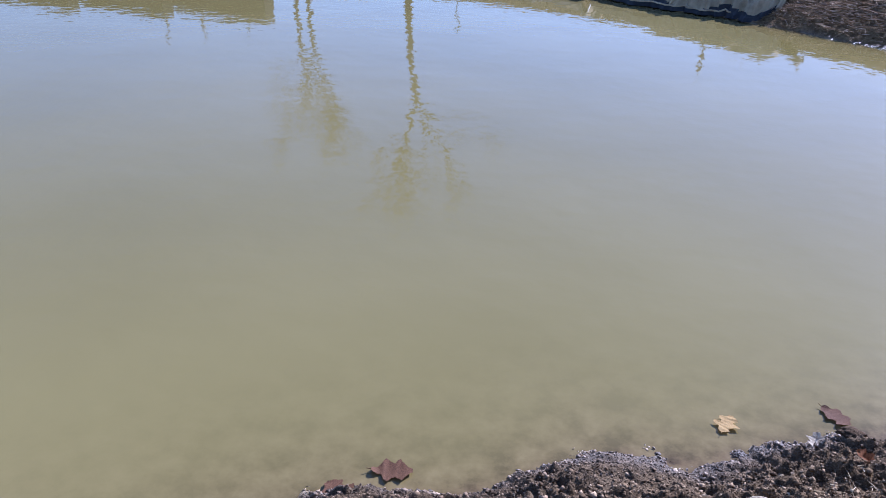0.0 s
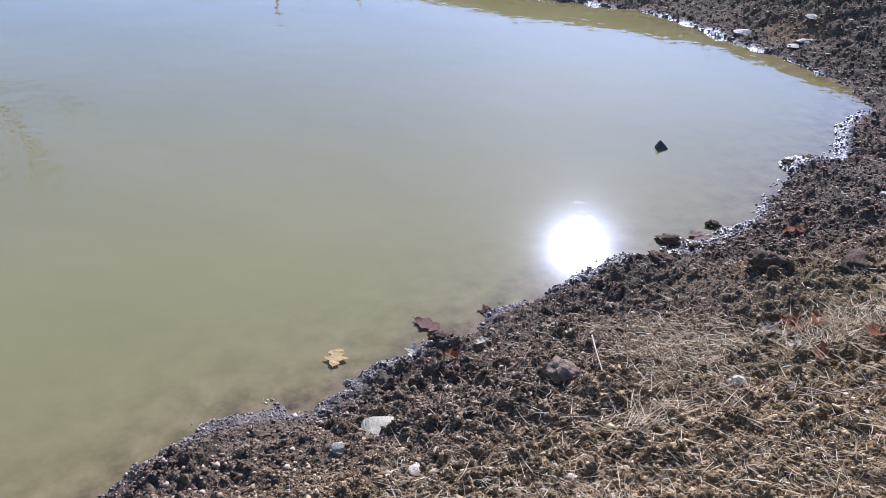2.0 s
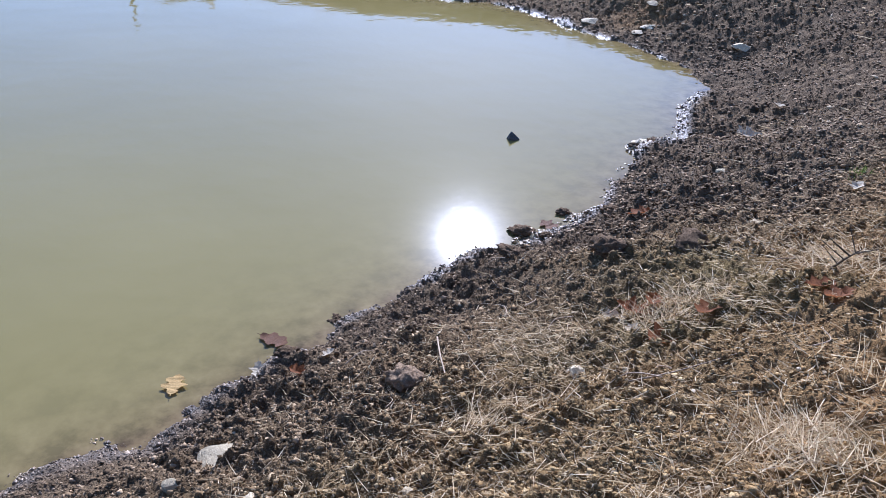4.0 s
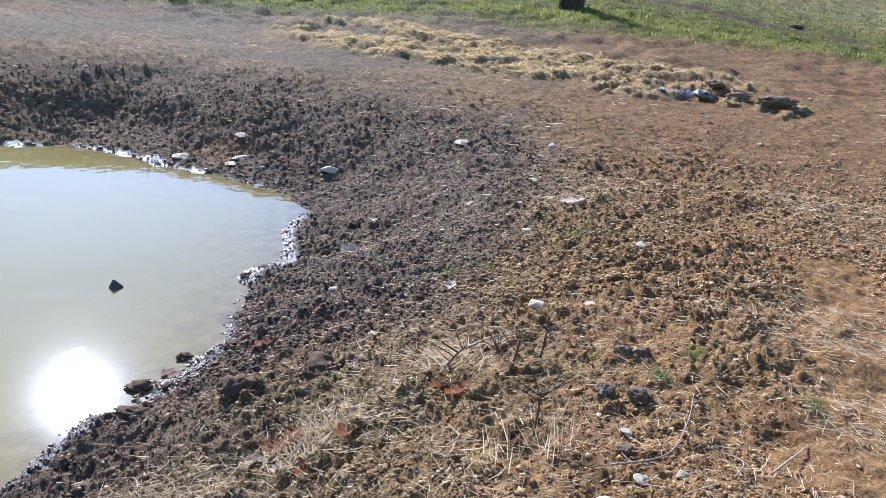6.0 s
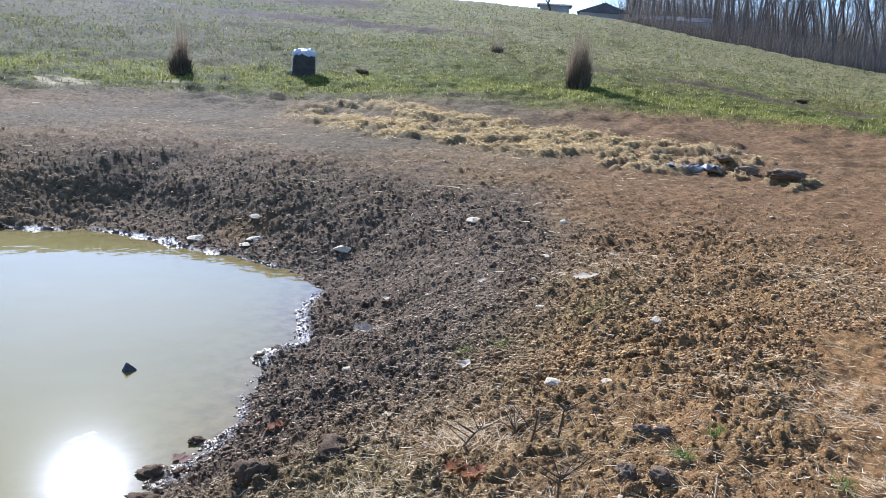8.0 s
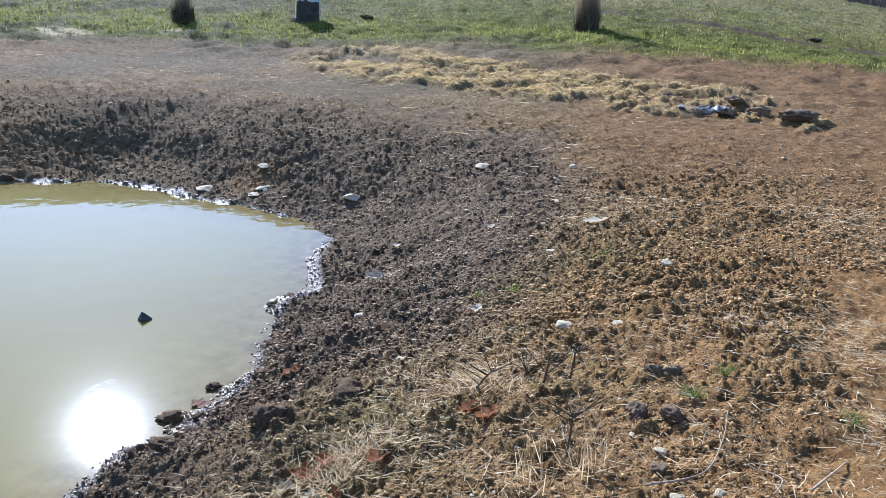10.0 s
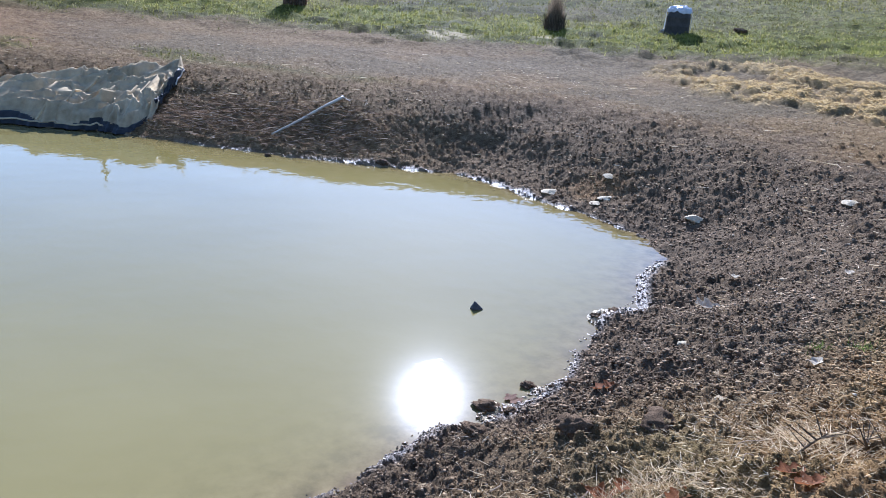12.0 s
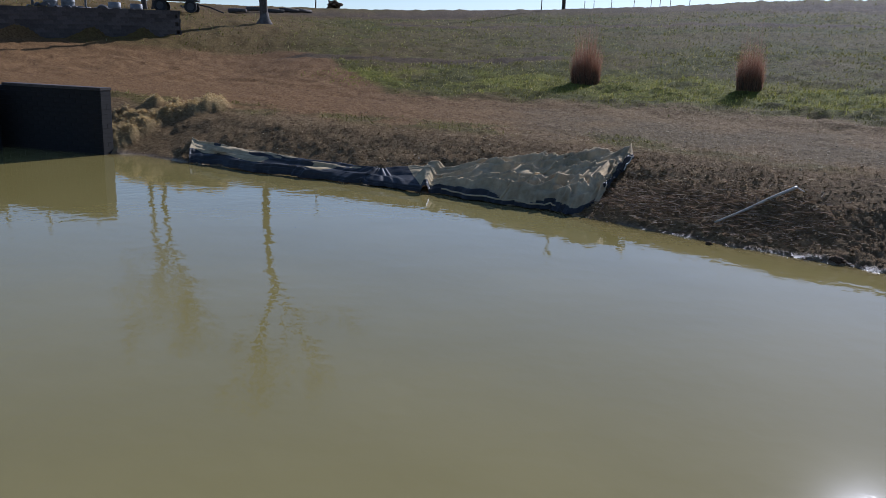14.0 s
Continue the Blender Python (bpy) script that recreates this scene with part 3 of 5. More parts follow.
M_WEED = island_material("dead_brown_weed", [(0.0, (0.12, 0.08, 0.05)), (0.6, (0.30, 0.205, 0.125)), (1.0, (0.56, 0.43, 0.28))], 0.8, 50, 0.25)
M_TWIG = plain("pale_twig_bark", (0.22, 0.145, 0.08), (0.52, 0.39, 0.25), 60, 0.75, 0.4, 0.002)
M_LINER = plain("dusty_pond_liner", (0.32, 0.24, 0.125), (0.68, 0.525, 0.30), 7, 0.95, 0.3, 0.006, 0.1)
M_LINERDARK = plain("dark_rubber_and_shade", (0.020, 0.019, 0.017), (0.060, 0.056, 0.050), 12, 0.6, 0.3, 0.004)
M_LATH = plain("weathered_lath", (0.42, 0.34, 0.23), (0.78, 0.68, 0.50), 20, 0.35, 0.2, 0.002, 0.5)
M_WHITESHEET = plain("white_plastic_sheet", (0.52, 0.52, 0.53), (0.82, 0.82, 0.82), 8, 0.45, 0.3, 0.004)
M_TORN = plain("torn_grey_sheet", (0.05, 0.047, 0.042), (0.36, 0.335, 0.295), 9, 0.6, 0.4, 0.004)
M_DRUM = plain("dark_grey_drum", (0.046, 0.042, 0.036), (0.09, 0.082, 0.070), 9, 0.8, 0.2, 0.003, 0.1)
M_HOUSEWALL = plain("grey_siding", (0.36, 0.35, 0.33), (0.50, 0.49, 0.47), 3, 0.8, 0.1)
M_ROOF = plain("dark_shingle_roof", (0.06, 0.06, 0.065), (0.13, 0.13, 0.135), 6, 0.85, 0.4, 0.01)
M_STEEL = plain("painted_dark_steel", (0.03, 0.03, 0.033), (0.08, 0.078, 0.075), 10, 0.5, 0.2, 0.002, 0.4)
M_RUBBER = plain("tyre_rubber", (0.016, 0.016, 0.016), (0.04, 0.039, 0.037), 20, 0.8, 0.3, 0.003)
M_TANK = plain("pale_plastic_tank", (0.12, 0.12, 0.115), (0.24, 0.24, 0.23), 6, 0.5, 0.1)
M_LEAFPALE = leaf_material("bleached_leaf", (0.50, 0.41, 0.27), (0.82, 0.71, 0.52), 0.4)
M_LEAFRUST = leaf_material("russet_leaf", (0.13, 0.05, 0.022), (0.40, 0.16, 0.055), 0.45)
M_LEAFSOAK = leaf_material("soaked_brown_leaf", (0.09, 0.045, 0.025), (0.24, 0.12, 0.06), 0.2)
M_LEAFGOLD = leaf_material("golden_leaf", (0.45, 0.27, 0.08), (0.75, 0.52, 0.22), 0.3)


def glass_material():
    m, nt, b = material("window_glass", 0.05, 0.5)
    b.inputs["Base Color"].default_value = (0.02, 0.025, 0.03, 1)
    return m


M_GLASS = glass_material()

# ---- shapes ----
rng = np.random.default_rng(7)


def blades(name, base, lean, length, width, bend, mat):
    """Tapered bent ribbons: feet, unit directions, lengths, widths and sideways bends."""
    n = len(base)
    side = np.cross(lean, rng.normal(size=(n, 3)))
    side /= np.linalg.norm(side, axis=1)[:, None] + 1e-9
    droop = np.cross(side, lean)
    rows = []
    for t, taper in ((0.0, 1.0), (0.5, 0.8), (1.0, 0.12)):
        mid = base + lean * (length * t)[:, None] + droop * (bend * length * t * t)[:, None]
        rows += [mid - side * (width * taper / 2)[:, None], mid + side * (width * taper / 2)[:, None]]
    verts = np.stack(rows, 1).reshape(-1, 3)
    k = np.arange(n)[:, None] * 6
    faces = np.concatenate([k + [0, 1, 3, 2], k + [2, 3, 5, 4]])
    return array_mesh(name, verts, faces, mat)


def lean_dirs(n, spread):
    a, s = rng.uniform(0, 2 * np.pi, n), np.abs(rng.normal(0, spread, n))
    v = np.stack([np.cos(a) * np.sin(s), np.sin(a) * np.sin(s), np.cos(s)], -1)
    return v


PHI = (1 + 5 ** 0.5) / 2
ICO_V = np.array([(-1, PHI, 0), (1, PHI, 0), (-1, -PHI, 0), (1, -PHI, 0), (0, -1, PHI), (0, 1, PHI),
                  (0, -1, -PHI), (0, 1, -PHI), (PHI, 0, -1), (PHI, 0, 1), (-PHI, 0, -1), (-PHI, 0, 1)]) / 1.9
ICO_F = np.array([(0, 11, 5), (0, 5, 1), (0, 1, 7), (0, 7, 10), (0, 10, 11), (1, 5, 9), (5, 11, 4), (11, 10, 2), (10, 7, 6), (7, 1, 8),
                  (3, 9, 4), (3, 4, 2), (3, 2, 6), (3, 6, 8), (3, 8, 9), (4, 9, 5), (2, 4, 11), (6, 2, 10), (8, 6, 7), (9, 8, 1)])


OCT_V = np.array([(1, 0, 0), (-1, 0, 0), (0, 1, 0), (0, -1, 0), (0, 0, 1), (0, 0, -1)]) * 1.1
OCT_F = np.array([(0, 2, 4), (2, 1, 4), (1, 3, 4), (3, 0, 4), (2, 0, 5), (1, 2, 5), (3, 1, 5), (0, 3, 5)])


CUBE_V = np.array([(x, y, z) for x in (-1, 1) for y in (-1, 1) for z in (-1, 1)]) * 0.68
CUBE_F = np.array([(0, 1, 3), (0, 3, 2), (4, 6, 7), (4, 7, 5), (0, 4, 5), (0, 5, 1), (2, 3, 7), (2, 7, 6), (0, 2, 6), (0, 6, 4), (1, 5, 7), (1, 7, 3)])


def lumps(name, places, sizes, flat, mat, smooth=False, shape_v=ICO_V, shape_f=ICO_F):
    """Many small uneven lumps in one mesh."""
    n, k = len(places), len(shape_v)
    v = np.tile(shape_v, (n, 1, 1)) * (1 + rng.normal(0, 0.18, (n, k, 1))) + rng.normal(0, 0.12, (n, k, 3))
    a = rng.uniform(0, 2 * np.pi, n)
    scale = rng.uniform(0.7, 1.35, (n, 1, 3))
    v = v * scale
    tilt = rng.normal(0, 0.5, n)
    y, z = v[..., 1] * np.cos(tilt)[:, None] - v[..., 2] * np.sin(tilt)[:, None], v[..., 1] * np.sin(tilt)[:, None] + v[..., 2] * np.cos(tilt)[:, None]
    x = v[..., 0]
    xr, yr = x * np.cos(a)[:, None] - y * np.sin(a)[:, None], x * np.sin(a)[:, None] + y * np.cos(a)[:, None]
    v = np.stack([xr, yr, z * flat], -1) * (sizes / 2)[:, None, None] + places[:, None, :]
    faces = (np.arange(n)[:, None, None] * k + shape_f).reshape(-1, 3)
    return array_mesh(name, v.reshape(-1, 3), faces, mat, smooth)


def scatter(n, r0, r1, az0, az1, power=1.0):
    """Places on land in a sector, thinner with distance."""
    r = r0 * (r1 / r0) ** (rng.uniform(0, 1, n) ** power)
    a = np.radians(rng.uniform(az0, az1, n))
    return r * np.sin(a), r * np.cos(a)


def stone_mesh(name, seed, flat, mat, cuts=9, level=2, rough=0.10, crumbs=0.0):
    """One uneven stone, about one metre wide, with broken faces."""
    rnd = random.Random(seed)
    bm = bmesh.new()
    bmesh.ops.create_icosphere(bm, subdivisions=level, radius=0.55)
    planes = []
    for _ in range(cuts):
        d = Vector((rnd.uniform(-1, 1), rnd.uniform(-1, 1), rnd.uniform(-0.8, 1))).normalized()
        planes.append((d, rnd.uniform(0.26, 0.46)))
    for v in bm.verts:
        for d, h in planes:
            over = v.co.dot(d) - h
            if over > 0:
                v.co -= d * over
        n = v.co.normalized()
        v.co += n * rough * (noise.noise(n * 2.2 + Vector((seed, 0, 0))) + 0.5 * noise.noise(n * 5 + Vector((seed, 5, 0))) + 0.3 * noise.noise(n * 12 + Vector((seed, 9, 0))))
        if crumbs:
            v.co += n * crumbs * (0.55 - noise.voronoi(n * 4.5 + Vector((seed, 3, 0)))[0][0] + 0.5 * (0.5 - noise.voronoi(n * 9 + Vector((seed, 7, 0)))[0][0]))
        v.co.x *= rnd_stretch[seed % len(rnd_stretch)]
        v.co.z *= flat
    me = bpy.data.meshes.new(name)
    bm.to_mesh(me)
    bm.free()
    me.materials.append(mat)
    if crumbs:
        me.polygons.foreach_set("use_smooth", [True] * len(me.polygons))
    return me


rnd_stretch = [1.25, 1.0, 1.4, 0.9, 1.15]


def put(name, mesh, x, y, size, label, category, group="", sink=0.15, turn=None, tilt=0.0, water=False):
    ob = new(name, mesh)
    z = 0.0 if water else max(ground_at(x, y), -0.02)
    low = min(v.co.z for v in mesh.vertices)
    ob.matrix_world = pose(x, y, z - low * size * (1 - sink * 2), tilt, tilt * 0.6, turn if turn is not None else rng.uniform(0, 360)) @ Matrix.Diagonal((size, size, size, 1))
    return tagged(ob, label, category, group)


def tube(points, radii, sides=6):
    """A bent tapering tube through points, as a bmesh."""
    bm = bmesh.new()
    rings = []
    for k, p in enumerate(points):
        p = Vector(p)
        a, b = Vector(points[max(k - 1, 0)]), Vector(points[min(k + 1, len(points) - 1)])
        q = (b - a).to_track_quat("Z", "Y")
        rings.append([bm.verts.new(p + q @ Vector((math.cos(t) * radii[k], math.sin(t) * radii[k], 0)))
                      for t in [2 * math.pi * s / sides for s in range(sides)]])
    for r0, r1 in zip(rings, rings[1:]):
        for s in range(sides):
            bm.faces.new((r0[s], r0[(s + 1) % sides], r1[(s + 1) % sides], r1[s]))
    bm.faces.new(rings[0][::-1])
    bm.faces.new(rings[-1])
    return bm


def spline(points, n):
    """A smooth line through points."""
    pts = [Vector(p) for p in points]
    out = []
    for k in range(len(pts) - 1):
        p0, p1, p2, p3 = pts[max(k - 1, 0)], pts[k], pts[k + 1], pts[min(k + 2, len(pts) - 1)]
        for s in range(n):
            t = s / n
            out.append(0.5 * (2 * p1 + (p2 - p0) * t + (2 * p0 - 5 * p1 + 4 * p2 - p3) * t * t + (3 * p1 - p0 - 3 * p2 + p3) * t ** 3))
    return out + [pts[-1]]


def box(bm, x0, y0, z0, x1, y1, z1, bevel=0.0):
    m = Matrix.Translation(((x0 + x1) / 2, (y0 + y1) / 2, (z0 + z1) / 2)) @ Matrix.Diagonal((x1 - x0, y1 - y0, z1 - z0, 1))
    made = bmesh.ops.create_cube(bm, size=1, matrix=m)
    if bevel:
        edges = list({e for v in made["verts"] for e in v.link_edges})
        bmesh.ops.bevel(bm, geom=edges, offset=bevel, segments=1, affect="EDGES", profile=0.5)
    return bm


def empty(name, m):
    ob = new(name)
    ob.matrix_world = m
    return ob


# ---- pond wall of stacked blocks ----
WALL_TURN = 161.5


def build_pond_wall(name, x, y):
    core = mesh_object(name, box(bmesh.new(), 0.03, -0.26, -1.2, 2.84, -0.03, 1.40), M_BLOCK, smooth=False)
    core.matrix_world = pose(x, y, -0.05, 0, 0, WALL_TURN)
    return tagged(core, "dark grey stacked-block retaining wall standing in the pond", "retaining wall", kind="structure")


WALLS = [build_pond_wall(name, x, y) for name, x, y in (("wall_pond_a", -7.56, 17.08), ("wall_pond_b", -10.05, 17.18), ("wall_pond_c", -12.5, 17.28))]

# ---- pond liner ----
SLABS = [
    (2.02, 0.62, 0.120), (1.87, 0.77, 0.062), (0.42, 2.09, 0.199), (6.54, 5.77, 0.286), (6.39, 6.98, 0.256), (3.59, 1.38, 0.106),
    (2.28, 1.56, 0.068), (7.09, 4.40, 0.200), (5.91, 2.96, 0.131),
    (5.98, 7.55, 0.27), (6.16, 6.9, 0.14), (6.7, 7.3, 0.2),
]
STONES = [
    (2.04, 0.41, 0.036), (2.08, 0.40, 0.036), (1.77, 0.34, 0.044), (3.18, 2.42, 0.066), (3.82, 3.25, 0.089), (4.49, 1.49, 0.081),
    (2.24, 0.50, 0.044), (2.42, 0.74, 0.038), (1.61, 1.52, 0.037), (1.52, 1.63, 0.047), (2.17, 0.59, 0.049), (3.53, 1.66, 0.091),
    (5.32, 2.76, 0.068), (7.04, 3.36, 0.099), (4.65, 2.32, 0.067), (0.41, 1.72, 0.052), (1.50, 1.63, 0.069), (0.23, 1.98, 0.052),
    (0.77, 1.39, 0.050),
]
SOIL_LUMPS = [
    (1.06, 2.02, 0.105), (2.29, 0.70, 0.055), (2.65, 0.78, 0.070), (2.00, 0.34, 0.070), (1.90, 0.38, 0.053), (1.98, 0.29, 0.047),
    (2.63, 0.91, 0.058), (3.03, 1.00, 0.056), (1.90, 0.43, 0.047), (2.66, 0.92, 0.065), (3.07, 0.94, 0.063),
]
TUFTS = [
    (3.95, 2.44, 0.101), (4.09, 2.27, 0.135), (4.59, 1.94, 0.199), (2.86, 0.78, 0.052), (3.10, 0.74, 0.056), (2.90, 0.26, 0.088),
    (2.87, 0.79, 0.090),
]
PALE_LEAVES = [
    (5.28, 4.12, 0.092), (4.56, 3.74, 0.172), (3.75, 2.31, 0.084), (0.69, 2.65, 0.075), (0.95, 2.52, 0.053), (5.13, 2.24, 0.159),
    (5.33, 3.21, 0.080), (1.93, 1.97, 0.068), (1.89, 1.81, 0.055),
]
RUSSET_LEAVES = [
    (2.97, 3.01, 0.109), (1.99, 1.92, 0.115), (1.89, 1.66, 0.114), (2.10, 1.67, 0.093), (2.45, 1.42, 0.095), (2.46, 1.51, 0.088),
    (0.80, 2.45, 0.065), (2.06, 1.90, 0.077),
]
FLOATING = [
    (0.36, 2.72, 0.109), (0.82, 2.87, 0.121), (-0.92, 2.17, 0.137), (2.63, 3.37, 0.124), (-1.08, 2.02, 0.130),
]
TWIG_BOW = [
    (2.16, 0.69), (2.30, 0.57), (2.53, 0.58), (2.71, 0.62),
]
TWIG_FORK = [
    (2.38, 0.28), (2.51, 0.26), (2.67, 0.23),
]
TWIG_HOOK = [
    (1.29, 2.22), (1.21, 2.04), (1.15, 1.87), (1.12, 1.76),
]
TWIG_STRAIGHT = [
    (0.95, 2.33), (1.03, 2.36), (1.10, 2.39),
]
TWIG_LONG = [
    (1.52, 1.41), (1.68, 1.38), (1.90, 1.35),
]
STRAW_SPOTS = [
    (1.64, 0.90), (2.05, 1.79), (2.77, 1.64), (2.34, 0.99), (2.21, 0.92), (2.06, 1.06),
    (1.16, 1.58),
]
LINER_SHORE = [
    (-5.48, 16.42), (-3.52, 15.27), (-1.67, 14.36), (-0.22, 13.56), (0.90, 12.83), (1.74, 12.31),
    (2.27, 12.36),
]
LINER_TOP = [
    (-5.72, 17.35), (-3.76, 15.88), (-1.73, 14.84), (-1.08, 14.59), (0.76, 14.29), (1.93, 13.99),
    (2.89, 13.95), (3.01, 13.55),
]


def build_liner():
    low = spline([(x, y, 0) for x, y in LINER_SHORE], 40)
    high = spline([(x, y, 0) for x, y in LINER_TOP], 40)
    nu, nv = 380, 76
    u, v = np.meshgrid(np.linspace(0, 1, nu), np.linspace(0, 1, nv), indexing="ij")
    lo, hi = np.array(low)[:, :2], np.array(high)[:, :2]
    pick = lambda line, t: np.stack([np.interp(t, np.linspace(0, 1, len(line)), line[:, k]) for k in (0, 1)], -1)
    a, b = pick(lo, u.ravel()), pick(hi, u.ravel())
    w = v.ravel()[:, None]
    p = a * (1 - w) + b * w
    rag = (fbm(u.ravel() * 30, v.ravel() * 0, 3, 131) - 0.5)
    out = (a - b) / (np.linalg.norm(a - b, axis=1)[:, None] + 1e-6)
    p = p + out * (0.10 + rag[:, None] * 0.5) * np.where(w < 0.5, 1, -1)
    x, y = p[:, 0], p[:, 1]
    z, _ = smooth_land(x, y)
    uu, vv = u.ravel(), v.ravel()
    wide = step(0.40, 0.58, uu)
    left = step(0.30, 0.22, uu)
    # a steep front over the water, then broad slumped folds up the bank
    rise = np.interp(uu, [0, 0.25, 0.45, 0.7, 1.0], [0.36, 0.26, 0.25, 0.54, 0.68])
    body = rise * (0.28 * step(0.01, 0.15, vv) + 0.72 * vv)
    warp = 1.6 * (fbm(uu * 5, vv * 1.1, 3, 141) - 0.5)
    stairs = 2.2 + 1.6 * wide
    phase = vv * stairs + warp * 2.0 + uu * 2.0
    floor_of = np.floor(phase)
    tread = (floor_of + step(0.0, 0.22, phase - floor_of) - phase) / stairs
    ridge = np.zeros_like(uu)
    fold_rnd = random.Random(17)
    for k in range(56):
        u0, v0, lean_to = fold_rnd.uniform(0.5, 1.0), fold_rnd.uniform(0.1, 1.0), radians(fold_rnd.uniform(-35, 50))
        along = (uu - u0) * 7 * math.cos(lean_to) + (vv - v0) * 1.6 * math.sin(lean_to)
        across = -(uu - u0) * 7 * math.sin(lean_to) + (vv - v0) * 1.6 * math.cos(lean_to) + 0.12 * np.sin(along * 3 + k)
        ridge = np.maximum(ridge, np.maximum(0, 1 - np.abs(across) / fold_rnd.uniform(0.05, 0.10)) * np.maximum(0, 1 - np.abs(along) / fold_rnd.uniform(0.4, 1.1)) * fold_rnd.uniform(0.04, 0.09))
    shape = np.maximum(wide, left) * step(0.02, 0.16, vv) * step(1.0, 0.93, vv)
    z = np.maximum(np.maximum(z, 0.0) + 0.06, body) + shape * (0.40 * rise * tread + 0.07 * (fbm(uu * 12, vv * 2.5, 3, 147) - 0.5) + 0.05 * (fbm(uu * 34, vv * 7, 2, 149) - 0.5) + 2.3 * ridge * wide) + 0.012 * fbm(x * 9, y * 9, 2, 165)
    z = np.where(vv < 0.02, np.minimum(z, 0.02), z)
    spine = step(0.012, 0.004, np.abs(uu - 0.46 - 0.03 * vv)) * 0.13
    z = z + spine
    i, j = np.meshgrid(np.arange(nu - 1), np.arange(nv - 1), indexing="ij")
    faces = np.stack([i * nv + j, (i + 1) * nv + j, (i + 1) * nv + j + 1, i * nv + j + 1], -1).reshape(-1, 4)
    ob = array_mesh("pond_liner", np.stack([x, y, z], -1), faces, [M_LINER, M_LINERDARK], True)
    me = ob.data
    # dark front band and left blotches paint the folds' shade; elsewhere dark rubber
    dark = ((vv < 0.16 + 0.12 * (fbm(uu * 9, uu * 0, 2, 171) - 0.5) - 0.10 * step(0.6, 0.7, uu)) | ((uu > 0.955) & (vv > 0.2)) | ((uu > 0.29) & (uu < 0.455)) | ((uu < 0.29) & ((vv < 0.42) | (fbm(uu * 30, vv * 3, 2, 177) < 0.42))))[faces].all(1)
    me.polygons.foreach_set("material_index", dark.astype(np.int32))
    thick = ob.modifiers.new("thickness", "SOLIDIFY")
    thick.thickness = 0.006
    co = np.stack([x, y, z], -1).reshape(nu, nv, 3)
    edge = [tuple(co[nu - 1, j]) for j in range(52, nv, 4)]
    part("hem", tube(edge, [0.012] * len(edge), 5), M_LATH, ob, "pale hem along the edge")
    seam = [tuple(co[int(nu * 0.64) + j // 2, j] + np.array([0, 0, 0.02])) for j in range(4, nv - 12, 4)]
    part("seam", tube(seam, [0.022] * len(seam), 5), M_LINER, ob, "raised rolled seam")
    front = [tuple(co[i, 3] + np.array([0, 0, 0.012])) for i in range(int(nu * 0.5), int(nu * 0.8), 4)]
    part("front_fold", tube(front, [0.014] * len(front), 5), M_LINER, ob, "pale fold over the water")
    return tagged(ob, "crumpled dusty tan rubber sheet lying along the bank", "pond liner")


build_liner()

# ---- lath on the bank ----
def build_lath():
    pts = [(3.62, 10.92), (4.03, 11.05), (4.45, 11.2), (4.86, 11.34)]
    foot, head = max(ground_at(*pts[0]), 0.0) + 0.03, ground_at(*pts[3]) + 0.05
    line = [(x, y, foot + (head - foot) * s) for (x, y), s in zip(pts, (0.0, 0.32, 0.68, 1.0))]
    ob = mesh_object("bent_lath", tube(spline(line, 6), [0.014 + 0.010 * k / 18 for k in range(19)], 6), M_LATH)
    tagged(ob, "thin pale weathered lath lying on the muddy bank", "lath")
    part("nail_strip", tube([(4.84, 11.36, line[3][2]), (4.93, 11.24, line[3][2] - 0.05)], [0.012, 0.008], 5), M_LATH, ob)


build_lath()

# ---- stones, lumps, leaves ----
for k, (x, y, size) in enumerate(SLABS):
    me = stone_mesh("stone_slab", 10 + k, 0.30, M_STONE, 16, 3, 0.025)
    put("stone_slab", me, x, y, size * 0.95, "flat pale angular limestone slab lying on the soil bank", "stone", "stones on the bank", 0.45, tilt=rng.uniform(-6, 6))
for k, (x, y, size) in enumerate(STONES):
    me = stone_mesh("stone", 40 + k, 0.6, M_STONE, 9, 2, 0.06)
    put("stone", me, x, y, size, "small pale rounded stone half pressed into soil", "stone", "stones on the bank", 0.35)
for k, (x, y, size) in enumerate(SOIL_LUMPS):
    me = stone_mesh("soil_lump", 80 + k, 0.6, M_CLOD, 4, 4, 0.2, 0.09)
    put("soil_lump", me, x, y, size, "crumbly brown lump of dry soil", "soil lump", "soil lumps on the bank", 0.34)
for k, (x, y, size) in enumerate(MUD_LUMPS):
    me = stone_mesh("mud_lump", 110 + k, 0.5, M_MUDCLOD, 4, 4, 0.2, 0.16)
    put("mud_lump", me, x, y, size * (0.55 if size > 0.12 else 0.8), "dark wet lump of mud at the water's edge", "mud lump", "mud lumps on the shore", 0.40)


